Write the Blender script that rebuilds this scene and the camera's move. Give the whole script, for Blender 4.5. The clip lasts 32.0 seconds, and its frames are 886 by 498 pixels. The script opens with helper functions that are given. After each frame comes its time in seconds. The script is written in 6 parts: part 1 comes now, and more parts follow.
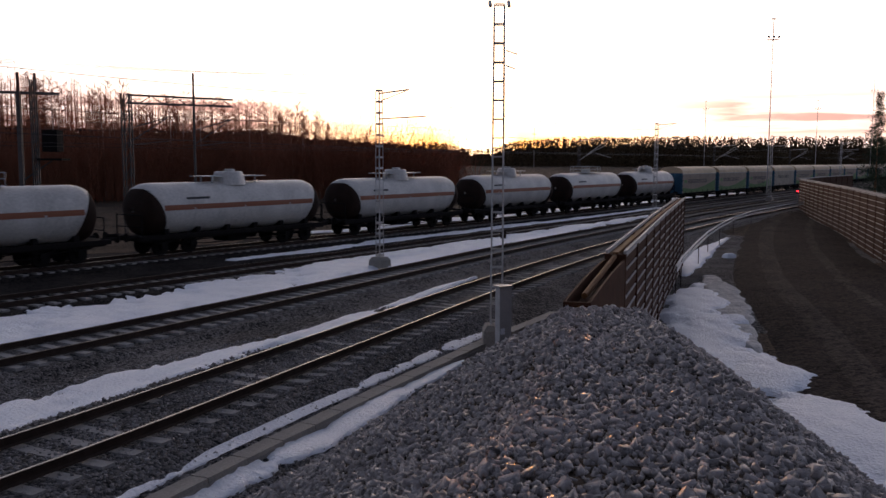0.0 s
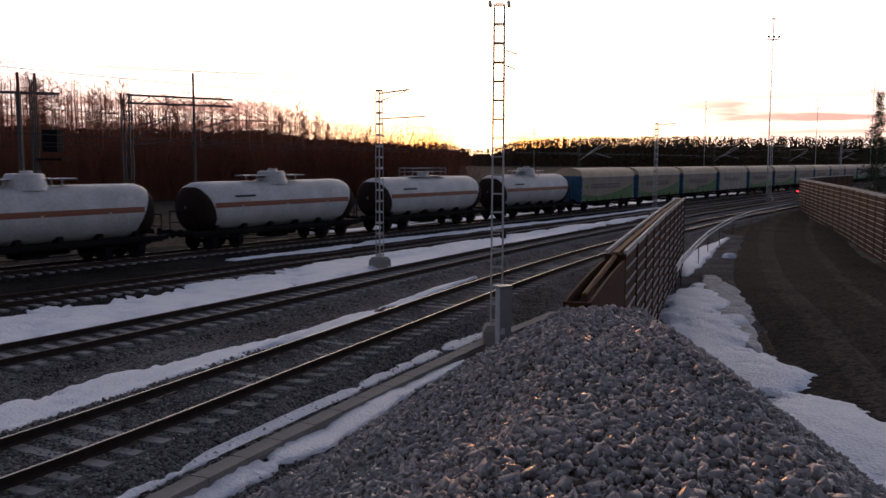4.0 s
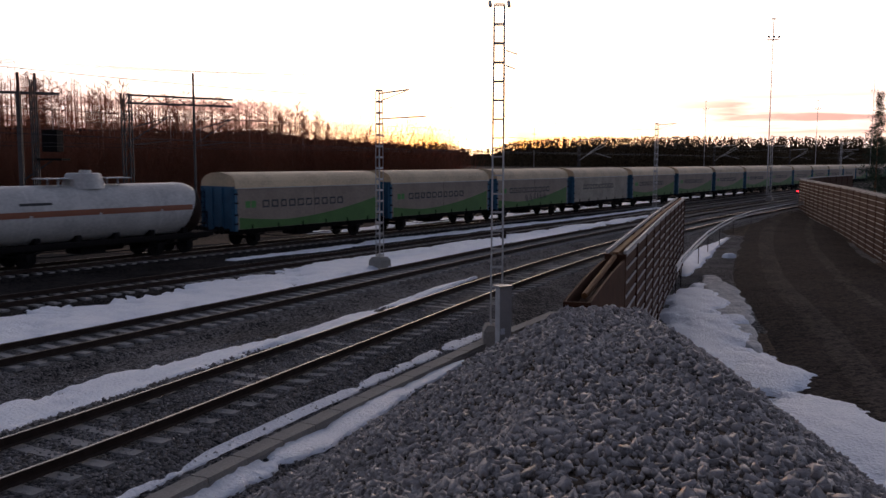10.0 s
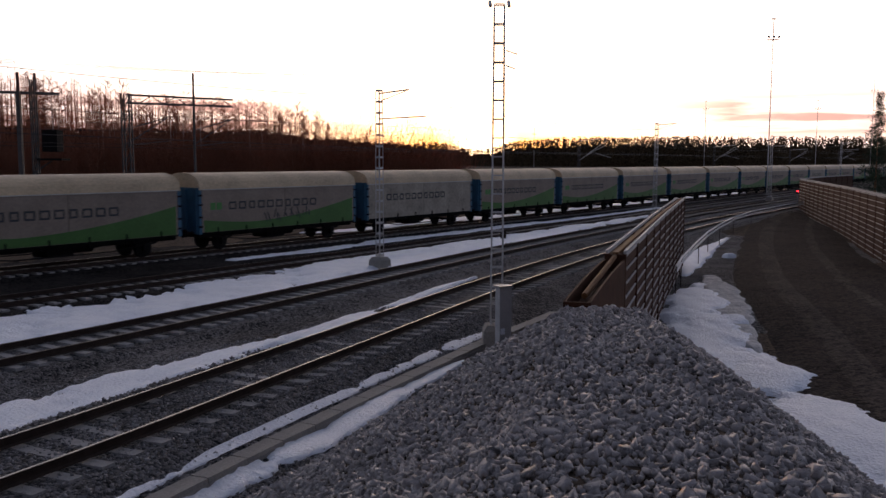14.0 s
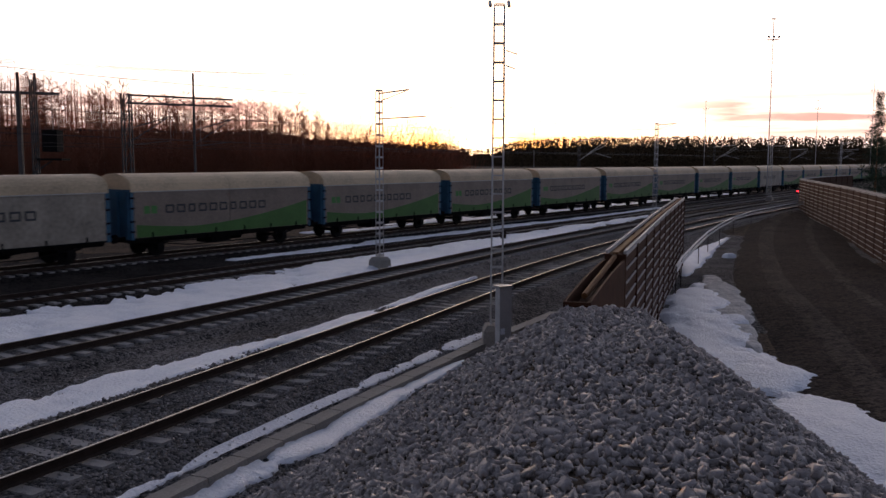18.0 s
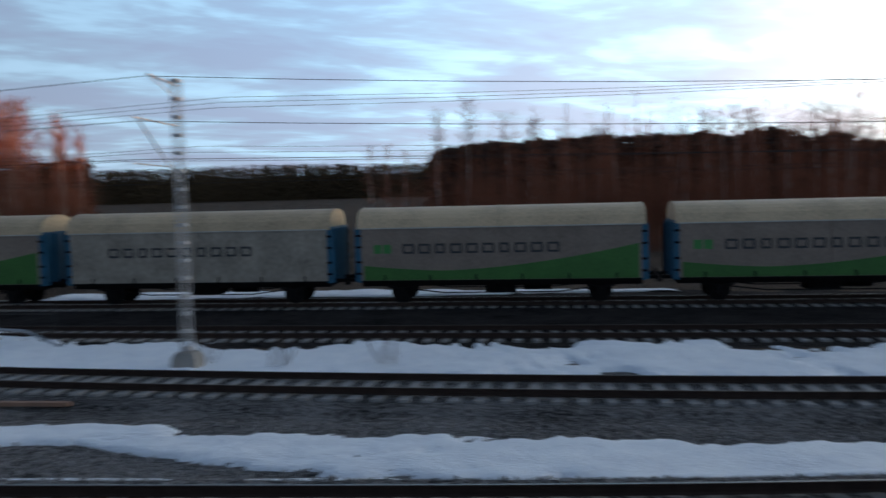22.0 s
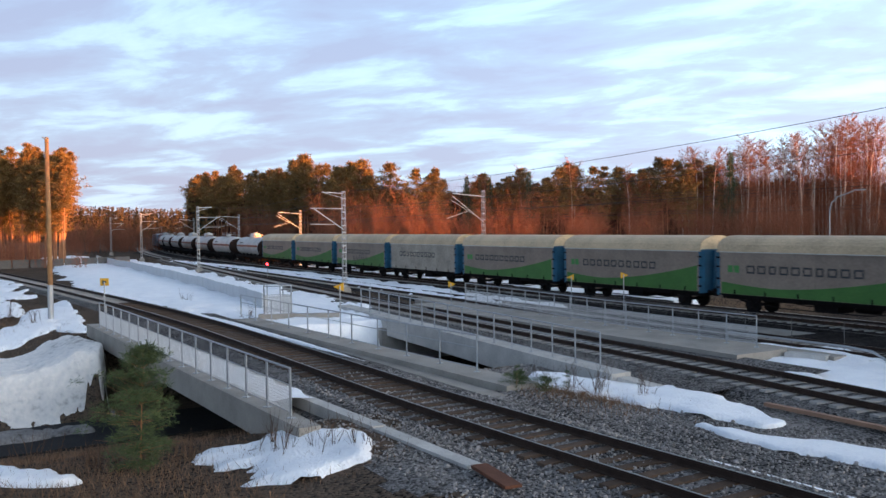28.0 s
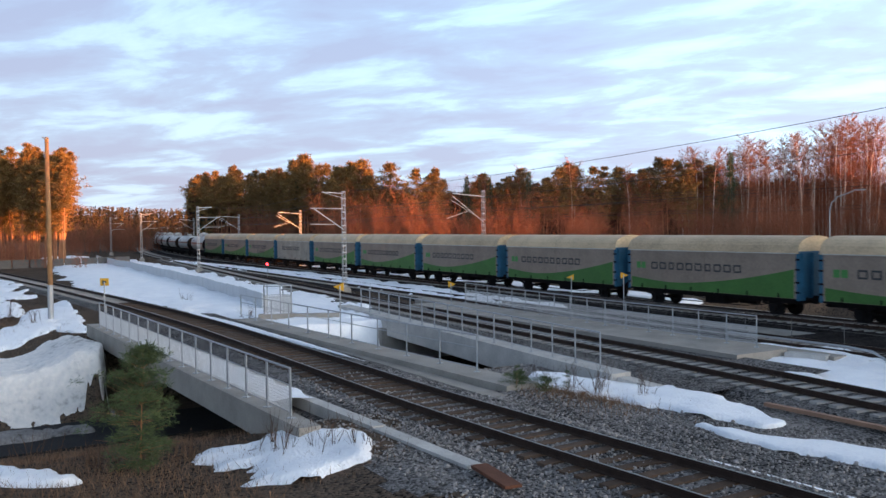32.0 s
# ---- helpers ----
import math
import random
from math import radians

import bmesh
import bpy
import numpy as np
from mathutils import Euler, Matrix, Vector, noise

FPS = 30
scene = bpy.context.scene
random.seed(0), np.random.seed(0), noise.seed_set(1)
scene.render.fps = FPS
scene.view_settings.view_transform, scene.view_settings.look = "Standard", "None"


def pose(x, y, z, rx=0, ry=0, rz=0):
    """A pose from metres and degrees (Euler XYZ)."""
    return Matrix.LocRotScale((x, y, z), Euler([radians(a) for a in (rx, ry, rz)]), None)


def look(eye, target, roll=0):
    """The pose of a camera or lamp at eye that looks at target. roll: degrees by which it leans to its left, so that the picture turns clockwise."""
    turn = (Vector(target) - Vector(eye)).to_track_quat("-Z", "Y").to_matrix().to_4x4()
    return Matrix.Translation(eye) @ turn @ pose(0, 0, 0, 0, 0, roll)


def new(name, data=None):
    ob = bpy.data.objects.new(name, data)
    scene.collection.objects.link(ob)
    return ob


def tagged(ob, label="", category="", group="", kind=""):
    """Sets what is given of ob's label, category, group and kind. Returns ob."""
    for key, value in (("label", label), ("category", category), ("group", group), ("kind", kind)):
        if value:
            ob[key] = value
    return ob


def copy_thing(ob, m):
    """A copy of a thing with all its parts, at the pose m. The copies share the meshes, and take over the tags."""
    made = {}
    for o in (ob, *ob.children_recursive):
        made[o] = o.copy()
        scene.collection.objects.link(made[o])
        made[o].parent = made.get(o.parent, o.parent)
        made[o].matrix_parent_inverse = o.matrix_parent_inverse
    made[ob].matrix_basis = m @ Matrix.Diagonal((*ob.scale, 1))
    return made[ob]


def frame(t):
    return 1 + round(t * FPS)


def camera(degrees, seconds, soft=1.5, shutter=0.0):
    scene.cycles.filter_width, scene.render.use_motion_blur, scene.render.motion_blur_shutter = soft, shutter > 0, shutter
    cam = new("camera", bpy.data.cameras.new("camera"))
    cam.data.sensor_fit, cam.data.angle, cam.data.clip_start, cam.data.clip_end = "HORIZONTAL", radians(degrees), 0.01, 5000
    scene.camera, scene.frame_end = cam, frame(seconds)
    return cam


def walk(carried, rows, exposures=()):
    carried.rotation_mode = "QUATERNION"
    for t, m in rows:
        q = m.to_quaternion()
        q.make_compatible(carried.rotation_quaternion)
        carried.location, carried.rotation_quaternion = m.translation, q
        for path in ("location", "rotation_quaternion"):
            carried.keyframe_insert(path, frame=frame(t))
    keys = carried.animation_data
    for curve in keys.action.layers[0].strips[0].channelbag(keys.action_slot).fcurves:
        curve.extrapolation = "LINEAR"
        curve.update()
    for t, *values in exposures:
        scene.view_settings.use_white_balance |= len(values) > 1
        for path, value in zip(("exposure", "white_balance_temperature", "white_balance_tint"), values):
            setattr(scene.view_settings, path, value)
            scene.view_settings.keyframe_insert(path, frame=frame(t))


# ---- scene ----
import functools

EYE = 4.57                      # lens above the rail tops of the nearest track
cam = camera(54.5, 32.0, shutter=0.5)
PAN = [  # seconds, yaw, pitch, roll
    (0.0, 0.0, -5.93, -0.20), (19.0, 0.0, -5.93, -0.20), (19.5, 0.1, -5.93, -0.20), (20.0, 2.1, -5.93, -0.10),
    (20.5, 8.0, -5.85, 0.10), (21.0, 24.2, -5.40, 0.60), (21.5, 45.5, -4.65, 1.10), (22.0, 61.8, -3.95, 1.40),
    (22.5, 77.6, -3.20, 1.45), (23.0, 94.8, -2.40, 1.40), (23.5, 107.4, -1.85, 1.05), (24.0, 114.2, -1.58, 0.85),
    (24.5, 114.6, -1.53, 0.80), (25.0, 114.6, -1.53, 0.80), (32.0, 114.6, -1.53, 0.80)]
EXPO = [(0.0, -0.18, 7500, 30), (20.2, -0.18, 7500, 30), (21.0, -0.35, 6900, 20), (21.6, -0.15, 6700, 10), (22.0, 0.1, 6500, 9), (22.5, 0.45, 6500, 9), (23.0, 0.75, 6500, 9),
        (23.5, 1.0, 6700, 9), (24.0, 1.10, 6700, 10), (24.6, 1.18, 6900, 11), (32.0, 1.18, 7000, 12)]
walk(cam, [(t, pose(0, 0, EYE, 90 + pi, ro, ya)) for t, ya, pi, ro in PAN], EXPO)

# ---- world and sun ----
SUN_YAW, SUN_UP = -2.4, 0.6
world = bpy.data.worlds.new("sky")
scene.world = world
world.use_nodes = True
wn, wl = world.node_tree.nodes, world.node_tree.links
wn.clear()


def wnode(kind, **k):
    n = wn.new(kind)
    for a, b in k.items():
        if a == "op":
            n.operation = b
        elif a == "val":
            for i, x in b.items():
                n.inputs[i].default_value = x
    return n


sky = wnode("ShaderNodeTexSky")
sky.sky_type, sky.sun_disc = "NISHITA", False
sky.sun_elevation, sky.sun_rotation = radians(SUN_UP + 2.4), radians(-SUN_YAW)
sky.air_density, sky.dust_density, sky.ozone_density = 1.0, 1.0, 3.0
tc = wnode("ShaderNodeTexCoord")
sep = wnode("ShaderNodeSeparateXYZ")
wl.new(tc.outputs["Generated"], sep.inputs[0])
sd = Vector((math.sin(radians(-SUN_YAW)), math.cos(radians(SUN_YAW)), math.tan(radians(SUN_UP)))).normalized()
dot = wnode("ShaderNodeVectorMath", op="DOT_PRODUCT", val={1: sd})
wl.new(tc.outputs["Generated"], dot.inputs[0])
ang = wnode("ShaderNodeMath", op="ARCCOSINE")
wl.new(dot.outputs["Value"], ang.inputs[0])
frac = wnode("ShaderNodeMath", op="DIVIDE", val={1: math.pi})
wl.new(ang.outputs[0], frac.inputs[0])


def wramp(src, stops):
    r = wn.new("ShaderNodeValToRGB")
    e = r.color_ramp.elements
    for k, (at_, col) in enumerate(stops):
        q = e[k] if k < 2 else e.new(at_)
        q.position, q.color = at_, (*col, 1)
    wl.new(src, r.inputs[0])
    return r.outputs[0]


def wmix(kind, fac, a, b):
    q = wn.new("ShaderNodeMix")
    q.data_type, q.blend_type = "RGBA", kind
    for i, x in ((0, fac), (6, a), (7, b)):
        if isinstance(x, (float, tuple)):
            q.inputs[i].default_value = x
        else:
            wl.new(x, q.inputs[i])
    return q.outputs[2]


# clear air by the angle from the sun, a quarter of its true strength
clear = wramp(frac.outputs[0], [(0.0, (1.0, 0.85, 0.45)), (0.005, (1.0, 0.78, 0.44)), (0.018, (1.0, 0.78, 0.48)), (0.04, (0.80, 0.69, 0.50)), (0.085, (0.54, 0.50, 0.44)), (0.17, (0.36, 0.385, 0.385)), (0.27, (0.172, 0.255, 0.325)),
                                (0.40, (0.096, 0.158, 0.220)), (0.50, (0.074, 0.117, 0.162)), (0.65, (0.058, 0.089, 0.127)), (0.80, (0.055, 0.080, 0.114)), (0.90, (0.030, 0.042, 0.060)), (1.0, (0.024, 0.033, 0.048))])
# warm and pale near the horizon, deeper overhead
low = wramp(sep.outputs[2], [(0.0, (1.12, 0.98, 0.92)), (0.10, (1.12, 1.04, 1.0)), (0.32, (0.95, 1.0, 1.05)), (0.55, (0.40, 0.41, 0.45)), (1.0, (0.21, 0.22, 0.25))])
air = wmix("MULTIPLY", 1.0, clear, low)
air = wmix("ADD", 0.004, air, sky.outputs[0])
# cloud banks, flattened towards the horizon
up = wnode("ShaderNodeMath", op="MAXIMUM", val={1: 0.0})
wl.new(sep.outputs[2], up.inputs[0])
den = wnode("ShaderNodeMath", op="ADD", val={1: 0.11})
wl.new(up.outputs[0], den.inputs[0])
flat = wnode("ShaderNodeVectorMath", op="DIVIDE")
wl.new(tc.outputs["Generated"], flat.inputs[0])
wl.new(den.outputs[0], flat.inputs[1])
stretch = wnode("ShaderNodeMapping", val={"Rotation": (0, 0, radians(-25)), "Scale": (1.0, 0.62, 0.0)})
wl.new(flat.outputs[0], stretch.inputs[0])
cl = wnode("ShaderNodeTexNoise", val={"Scale": 2.1, "Detail": 9.0, "Roughness": 0.57, "Distortion": 0.25})
wl.new(stretch.outputs[0], cl.inputs["Vector"])
amount = wramp(cl.outputs["Fac"], [(0.42, (0, 0, 0)), (0.60, (1, 1, 1)), (0.50, (0.6, 0.6, 0.6))])
rim = wramp(cl.outputs["Fac"], [(0.36, (1, 1, 1)), (0.49, (0, 0, 0))])
bright = wmix("ADD", 1.0, air, wmix("MULTIPLY", 1.0, wmix("MULTIPLY", 1.0, air, (0.22, 0.22, 0.21, 1.0)), rim))
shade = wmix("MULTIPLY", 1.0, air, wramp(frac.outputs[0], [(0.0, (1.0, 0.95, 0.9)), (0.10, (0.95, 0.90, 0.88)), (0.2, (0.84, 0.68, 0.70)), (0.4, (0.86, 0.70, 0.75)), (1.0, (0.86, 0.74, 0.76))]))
cover = wramp(frac.outputs[0], [(0.10, (0.1, 0.1, 0.1)), (0.26, (0.9, 0.9, 0.9)), (0.52, (0.9, 0.9, 0.9))])
fac = wmix("MULTIPLY", 1.0, amount, cover)
skycol = wmix("MIX", fac, bright, shade)
# afterglow low over the horizon about the sun
near_sun = wramp(frac.outputs[0], [(0.004, (0, 0, 0)), (0.016, (1, 1, 1)), (0.10, (0, 0, 0))])
low_band = wramp(sep.outputs[2], [(0.012, (1, 1, 1)), (0.048, (0, 0, 0))])
skycol = wmix("MIX", wmix("MULTIPLY", 1.0, near_sun, low_band), skycol, wmix("MULTIPLY", 1.0, skycol, (1.0, 0.66, 0.24, 1.0)))
skycol = wmix("ADD", 1.0, skycol, wramp(frac.outputs[0], [(0.0, (1, 0.9, 0.7)), (0.004, (0.95, 0.8, 0.5)), (0.013, (0, 0, 0))]))
# low thin cloud bars beside the afterglow
bars = wnode("ShaderNodeTexNoise", val={"Scale": 1.0, "Detail": 5.0, "Roughness": 0.5})
bar_map = wnode("ShaderNodeMapping", val={"Location": (3.0, 1.0, 0.35), "Scale": (5.0, 5.0, 75.0)})
wl.new(tc.outputs["Generated"], bar_map.inputs[0])
wl.new(bar_map.outputs[0], bars.inputs["Vector"])
bar_fac = wmix("MULTIPLY", 1.0, wramp(bars.outputs["Fac"], [(0.39, (0, 0, 0)), (0.52, (1, 1, 1))]), wramp(sep.outputs[2], [(0.022, (0, 0, 0)), (0.034, (1, 1, 1)), (0.060, (1, 1, 1)), (0.078, (0, 0, 0))]))
bar_fac = wmix("MULTIPLY", 1.0, bar_fac, wramp(frac.outputs[0], [(0.05, (0, 0, 0)), (0.09, (1, 1, 1)), (0.17, (1, 1, 1)), (0.22, (0, 0, 0))]))
skycol = wmix("MIX", bar_fac, skycol, wmix("MULTIPLY", 1.0, skycol, (0.48, 0.36, 0.36, 1.0)))
bg = wnode("ShaderNodeBackground", val={1: 4.0})
wl.new(skycol, bg.inputs[0])
wo = wnode("ShaderNodeOutputWorld")
wl.new(bg.outputs[0], wo.inputs[0])

sun = new("sun", bpy.data.lights.new("sun", "SUN"))
sun.data.energy, sun.data.angle, sun.data.color = 9.0, radians(0.6), (1.0, 0.36, 0.10)
sun.matrix_world = look(sd * 100, (0, 0, 0))

# ---- materials ----


def mat(name, col, rough=0.7, metal=0.0, var=0.25, scale=3.0, bump=0.3, fine=40.0, tint=None, tint_at=0.55, rand=0.0, coords="Object", speckle=0.0, island=0.0, dist=0.03, spec=0.5):
    """Colour varied by broad stains and fine grain, with a fine relief; rand: change from piece to piece."""
    m = bpy.data.materials.new(name)
    m.use_nodes = True
    n, l = m.node_tree.nodes, m.node_tree.links
    b = n["Principled BSDF"]
    b.inputs["Roughness"].default_value, b.inputs["Metallic"].default_value = rough, metal
    b.inputs["Specular IOR Level"].default_value = spec
    t = n.new("ShaderNodeTexCoord")
    src = t.outputs[coords]
    n1 = n.new("ShaderNodeTexNoise")
    n1.inputs["Scale"].default_value, n1.inputs["Detail"].default_value = scale, 6
    n2 = n.new("ShaderNodeTexNoise")
    n2.inputs["Scale"].default_value, n2.inputs["Detail"].default_value = fine, 3
    l.new(src, n1.inputs["Vector"])
    l.new(src, n2.inputs["Vector"])
    add = n.new("ShaderNodeMath")
    add.operation = "MULTIPLY_ADD"
    add.inputs[1].default_value = 0.6
    l.new(n2.outputs["Fac"], add.inputs[0])
    mul = n.new("ShaderNodeMath")
    mul.operation = "MULTIPLY"
    mul.inputs[1].default_value = 0.7
    l.new(n1.outputs["Fac"], mul.inputs[0])
    l.new(mul.outputs[0], add.inputs[2])
    last = add.outputs[0]
    if rand:
        oi = n.new("ShaderNodeObjectInfo")
        ra = n.new("ShaderNodeMath")
        ra.operation = "MULTIPLY_ADD"
        ra.inputs[1].default_value = rand
        l.new(oi.outputs["Random"], ra.inputs[0])
        l.new(last, ra.inputs[2])
        last = ra.outputs[0]
    if speckle:
        vo = n.new("ShaderNodeTexVoronoi")
        vo.inputs["Scale"].default_value = speckle
        l.new(src, vo.inputs["Vector"])
        sx = n.new("ShaderNodeSeparateColor")
        l.new(vo.outputs["Color"], sx.inputs[0])
        va = n.new("ShaderNodeMath")
        va.operation = "MULTIPLY_ADD"
        va.inputs[1].default_value = 0.55
        l.new(sx.outputs[0], va.inputs[0])
        sb = n.new("ShaderNodeMath")
        sb.operation = "SUBTRACT"
        sb.inputs[1].default_value = 0.27
        l.new(last, sb.inputs[0])
        l.new(sb.outputs[0], va.inputs[2])
        last = va.outputs[0]
        hb = n.new("ShaderNodeMath")
        hb.operation = "MULTIPLY_ADD"
        hb.inputs[1].default_value = -1.6
        l.new(vo.outputs["Distance"], hb.inputs[0])
        l.new(sx.outputs[1], hb.inputs[2])
        relief = hb.outputs[0]
    else:
        relief = add.outputs[0]
    if island:
        ge = n.new("ShaderNodeNewGeometry")
        ia = n.new("ShaderNodeMath")
        ia.operation = "MULTIPLY_ADD"
        ia.inputs[1].default_value = island
        l.new(ge.outputs["Random Per Island"], ia.inputs[0])
        l.new(last, ia.inputs[2])
        last = ia.outputs[0]
    r = n.new("ShaderNodeValToRGB")
    e = r.color_ramp.elements
    e[0].position, e[1].position = 0.38, 0.92
    lo = [max(0.0, c * (1 - var)) for c in col]
    hi = [min(1.0, c * (1 + var)) for c in col]
    e[0].color, e[1].color = (*lo, 1), (*hi, 1)
    if tint:
        k = e.new(tint_at)
        k.color = (*tint, 1)
    l.new(last, r.inputs[0])
    l.new(r.outputs[0], b.inputs["Base Color"])
    if bump:
        bp = n.new("ShaderNodeBump")
        bp.inputs["Strength"].default_value, bp.inputs["Distance"].default_value = bump, dist
        l.new(relief, bp.inputs["Height"])
        l.new(bp.outputs[0], b.inputs["Normal"])
    return m


def glow(name, col, power):
    m = bpy.data.materials.new(name)
    m.use_nodes = True
    b = m.node_tree.nodes["Principled BSDF"]
    b.inputs["Base Color"].default_value = (*col, 1)
    b.inputs["Emission Color"].default_value = (*col, 1)
    b.inputs["Emission Strength"].default_value = power
    return m


BALLAST = mat("ballast", (0.135, 0.126, 0.121), 0.95, var=0.85, scale=0.5, fine=22, bump=1.0, speckle=17, spec=0.05)
SOOTY = mat("sooty_ballast", (0.034, 0.029, 0.027), 0.95, var=0.8, scale=0.6, fine=22, bump=1.0, speckle=17, spec=0.04)
EARTH = mat("earth", (0.080, 0.056, 0.040), 0.95, var=0.75, scale=0.25, fine=9, bump=0.9, speckle=14, tint=(0.078, 0.060, 0.047), spec=0.05)
DIRT_ROAD = mat("dirt_road", (0.043, 0.032, 0.026), 0.95, var=0.6, scale=0.4, fine=14, bump=0.8, speckle=9, spec=0.05)
SNOW = mat("old_snow", (0.87, 0.885, 0.92), 0.6, var=0.16, scale=1.3, fine=13, bump=0.95, tint=(0.85, 0.865, 0.90), tint_at=0.52, dist=0.07)
SNOW_DIRTY = mat("dirty_snow", (0.22, 0.205, 0.195), 0.85, var=0.6, scale=1.1, fine=9, bump=0.9, dist=0.07, spec=0.1)
STONE = mat("crushed_stone", (0.185, 0.165, 0.155), 0.5, var=0.97, scale=5, fine=50, bump=0.5, island=0.95, spec=0.25)
CONCRETE = mat("concrete", (0.32, 0.29, 0.255), 0.85, var=0.32, scale=0.9, fine=26, bump=0.3, spec=0.2)
CONCRETE_PALE = mat("pale_concrete", (0.46, 0.44, 0.41), 0.85, var=0.3, scale=1.2, fine=26, bump=0.3, spec=0.2)
GRANULAR = mat("granular_dirty_snow", (0.58, 0.54, 0.50), 0.8, var=0.5, scale=2.2, fine=9, bump=1.0, dist=0.09, spec=0.1)
BUSH_TWIG = mat("dark_twigs", (0.11, 0.066, 0.045), 0.9, var=0.35, scale=1, fine=8, bump=0, spec=0.05)
SLEEPER_C = mat("concrete_sleeper", (0.31, 0.29, 0.27), 0.9, var=0.3, scale=4, fine=35, bump=0.3, rand=0.15, spec=0.12)
SLEEPER_W = mat("tarred_sleeper", (0.085, 0.058, 0.043), 0.9, var=0.45, scale=4, fine=30, bump=0.5, rand=0.2, spec=0.08)
RUST = mat("rusty_steel", (0.050, 0.032, 0.025), 0.75, 0.3, var=0.4, scale=4, fine=60, bump=0.2, spec=0.2)
RAILTOP = mat("polished_rail", (0.22, 0.205, 0.19), 0.36, 0.8, var=0.25, scale=3, fine=60, bump=0.05)
GALV = mat("galvanised_steel", (0.42, 0.43, 0.44), 0.5, 0.7, var=0.2, scale=5, fine=60, bump=0.1)
MASTS = mat("mast_steel", (0.50, 0.48, 0.46), 0.65, 0.35, var=0.2, scale=4, fine=40, bump=0.1)
WOODPOLE = mat("pole_wood", (0.36, 0.18, 0.075), 0.85, var=0.35, scale=2, fine=50, bump=0.4)
BARRIER = mat("brown_barrier_steel", (0.070, 0.027, 0.015), 0.75, 0.0, var=0.35, scale=2, fine=50, bump=0.15, spec=0.08)
SLAT = mat("grey_slat", (0.46, 0.42, 0.40), 0.6, 0.0, var=0.2, scale=3, fine=50, bump=0.1, spec=0.2)
W_GREY = mat("wagon_grey", (0.250, 0.190, 0.148), 0.55, 0.0, var=0.28, scale=0.8, fine=8, bump=0.1, rand=0.14, spec=0.35)
W_PALE = mat("wagon_pale_grey", (0.33, 0.275, 0.215), 0.65, 0.0, var=0.5, scale=0.7, fine=5, bump=0.1, tint=(0.28, 0.235, 0.185))
W_GUTTER = mat("pale_gutter", (0.50, 0.47, 0.42), 0.55, 0.0, var=0.25, scale=2, fine=20, bump=0.05)
W_GREEN = mat("wagon_green", (0.050, 0.155, 0.034), 0.5, 0.0, var=0.25, scale=0.8, fine=9, bump=0.1, rand=0.1, spec=0.35)
W_BLUE = mat("wagon_blue", (0.02, 0.115, 0.19), 0.5, 0.0, var=0.3, scale=1.5, fine=12, bump=0.1)
W_ROOF = mat("wagon_roof", (0.50, 0.365, 0.225), 0.6, 0.0, var=0.4, scale=0.7, fine=9, bump=0.1, rand=0.2)
W_DARK = mat("dark_underframe", (0.014, 0.012, 0.012), 0.85, 0.0, var=0.4, scale=4, fine=40, bump=0.2, spec=0.08)
LETTER = mat("dark_lettering", (0.035, 0.035, 0.038), 0.6, var=0.1, bump=0)
LETTER_G = mat("green_lettering", (0.06, 0.25, 0.06), 0.6, var=0.1, bump=0)
T_WHITE = mat("tank_white", (0.50, 0.475, 0.44), 0.45, 0.0, var=0.35, scale=0.7, fine=8, bump=0.05, rand=0.15)
T_BAND = mat("tank_orange_band", (0.26, 0.065, 0.020), 0.5, var=0.15, bump=0)
T_END = mat("tank_brown_end", (0.030, 0.017, 0.013), 0.75, 0.0, var=0.3, scale=2, fine=20, bump=0.15, spec=0.1)
LOCO = mat("loco_blue_grey", (0.05, 0.08, 0.12), 0.5, var=0.2, bump=0.1)
BARK_B = mat("birch_bark", (0.50, 0.42, 0.36), 0.9, var=0.45, scale=2.5, fine=14, bump=0.3)
BARK_P = mat("pine_bark", (0.34, 0.155, 0.075), 0.9, var=0.4, scale=2, fine=16, bump=0.5)
TWIG = mat("bare_twigs", (0.235, 0.092, 0.055), 0.9, var=0.35, scale=0.5, fine=5, bump=0, rand=0.25, spec=0.05)
# green needles shifted to orange-brown: the low sunlight is in the colour
SUNLIT_NEEDLE = mat("pine_needles", (0.155, 0.090, 0.026), 0.8, var=0.5, scale=0.7, fine=5, bump=0, rand=0.25)
SPRUCE = mat("spruce_needles", (0.03, 0.05, 0.022), 0.8, var=0.4, scale=0.7, fine=5, bump=0, rand=0.2)
FARWOOD = mat("far_woods", (0.07, 0.05, 0.03), 0.95, var=0.6, scale=0.05, fine=0.6, bump=0, island=0.3, spec=0)
YELLOW = mat("yellow_sign", (0.70, 0.36, 0.02), 0.6, var=0.1, bump=0)
BLACK = mat("black_paint", (0.02, 0.02, 0.02), 0.6, var=0.1, bump=0)
WIRE = mat("copper_wire", (0.06, 0.055, 0.05), 0.6, 0.5, var=0.1, bump=0)
INSUL = mat("brown_insulator", (0.10, 0.04, 0.025), 0.35, var=0.1, bump=0)
GRASS = mat("dead_grass", (0.135, 0.078, 0.046), 0.9, var=0.5, scale=2, fine=30, bump=0, island=0.4)
REDLAMP = glow("red_signal_lamp", (1.0, 0.02, 0.03), 12.0)
PANEL = mat("pale_panel", (0.55, 0.56, 0.57), 0.5, 0.0, var=0.12, scale=2, fine=30, bump=0.05)
RUT = mat("worn_wheel_track", (0.064, 0.050, 0.042), 0.95, var=0.6, scale=0.4, fine=14, bump=0.7, speckle=9, spec=0.05)
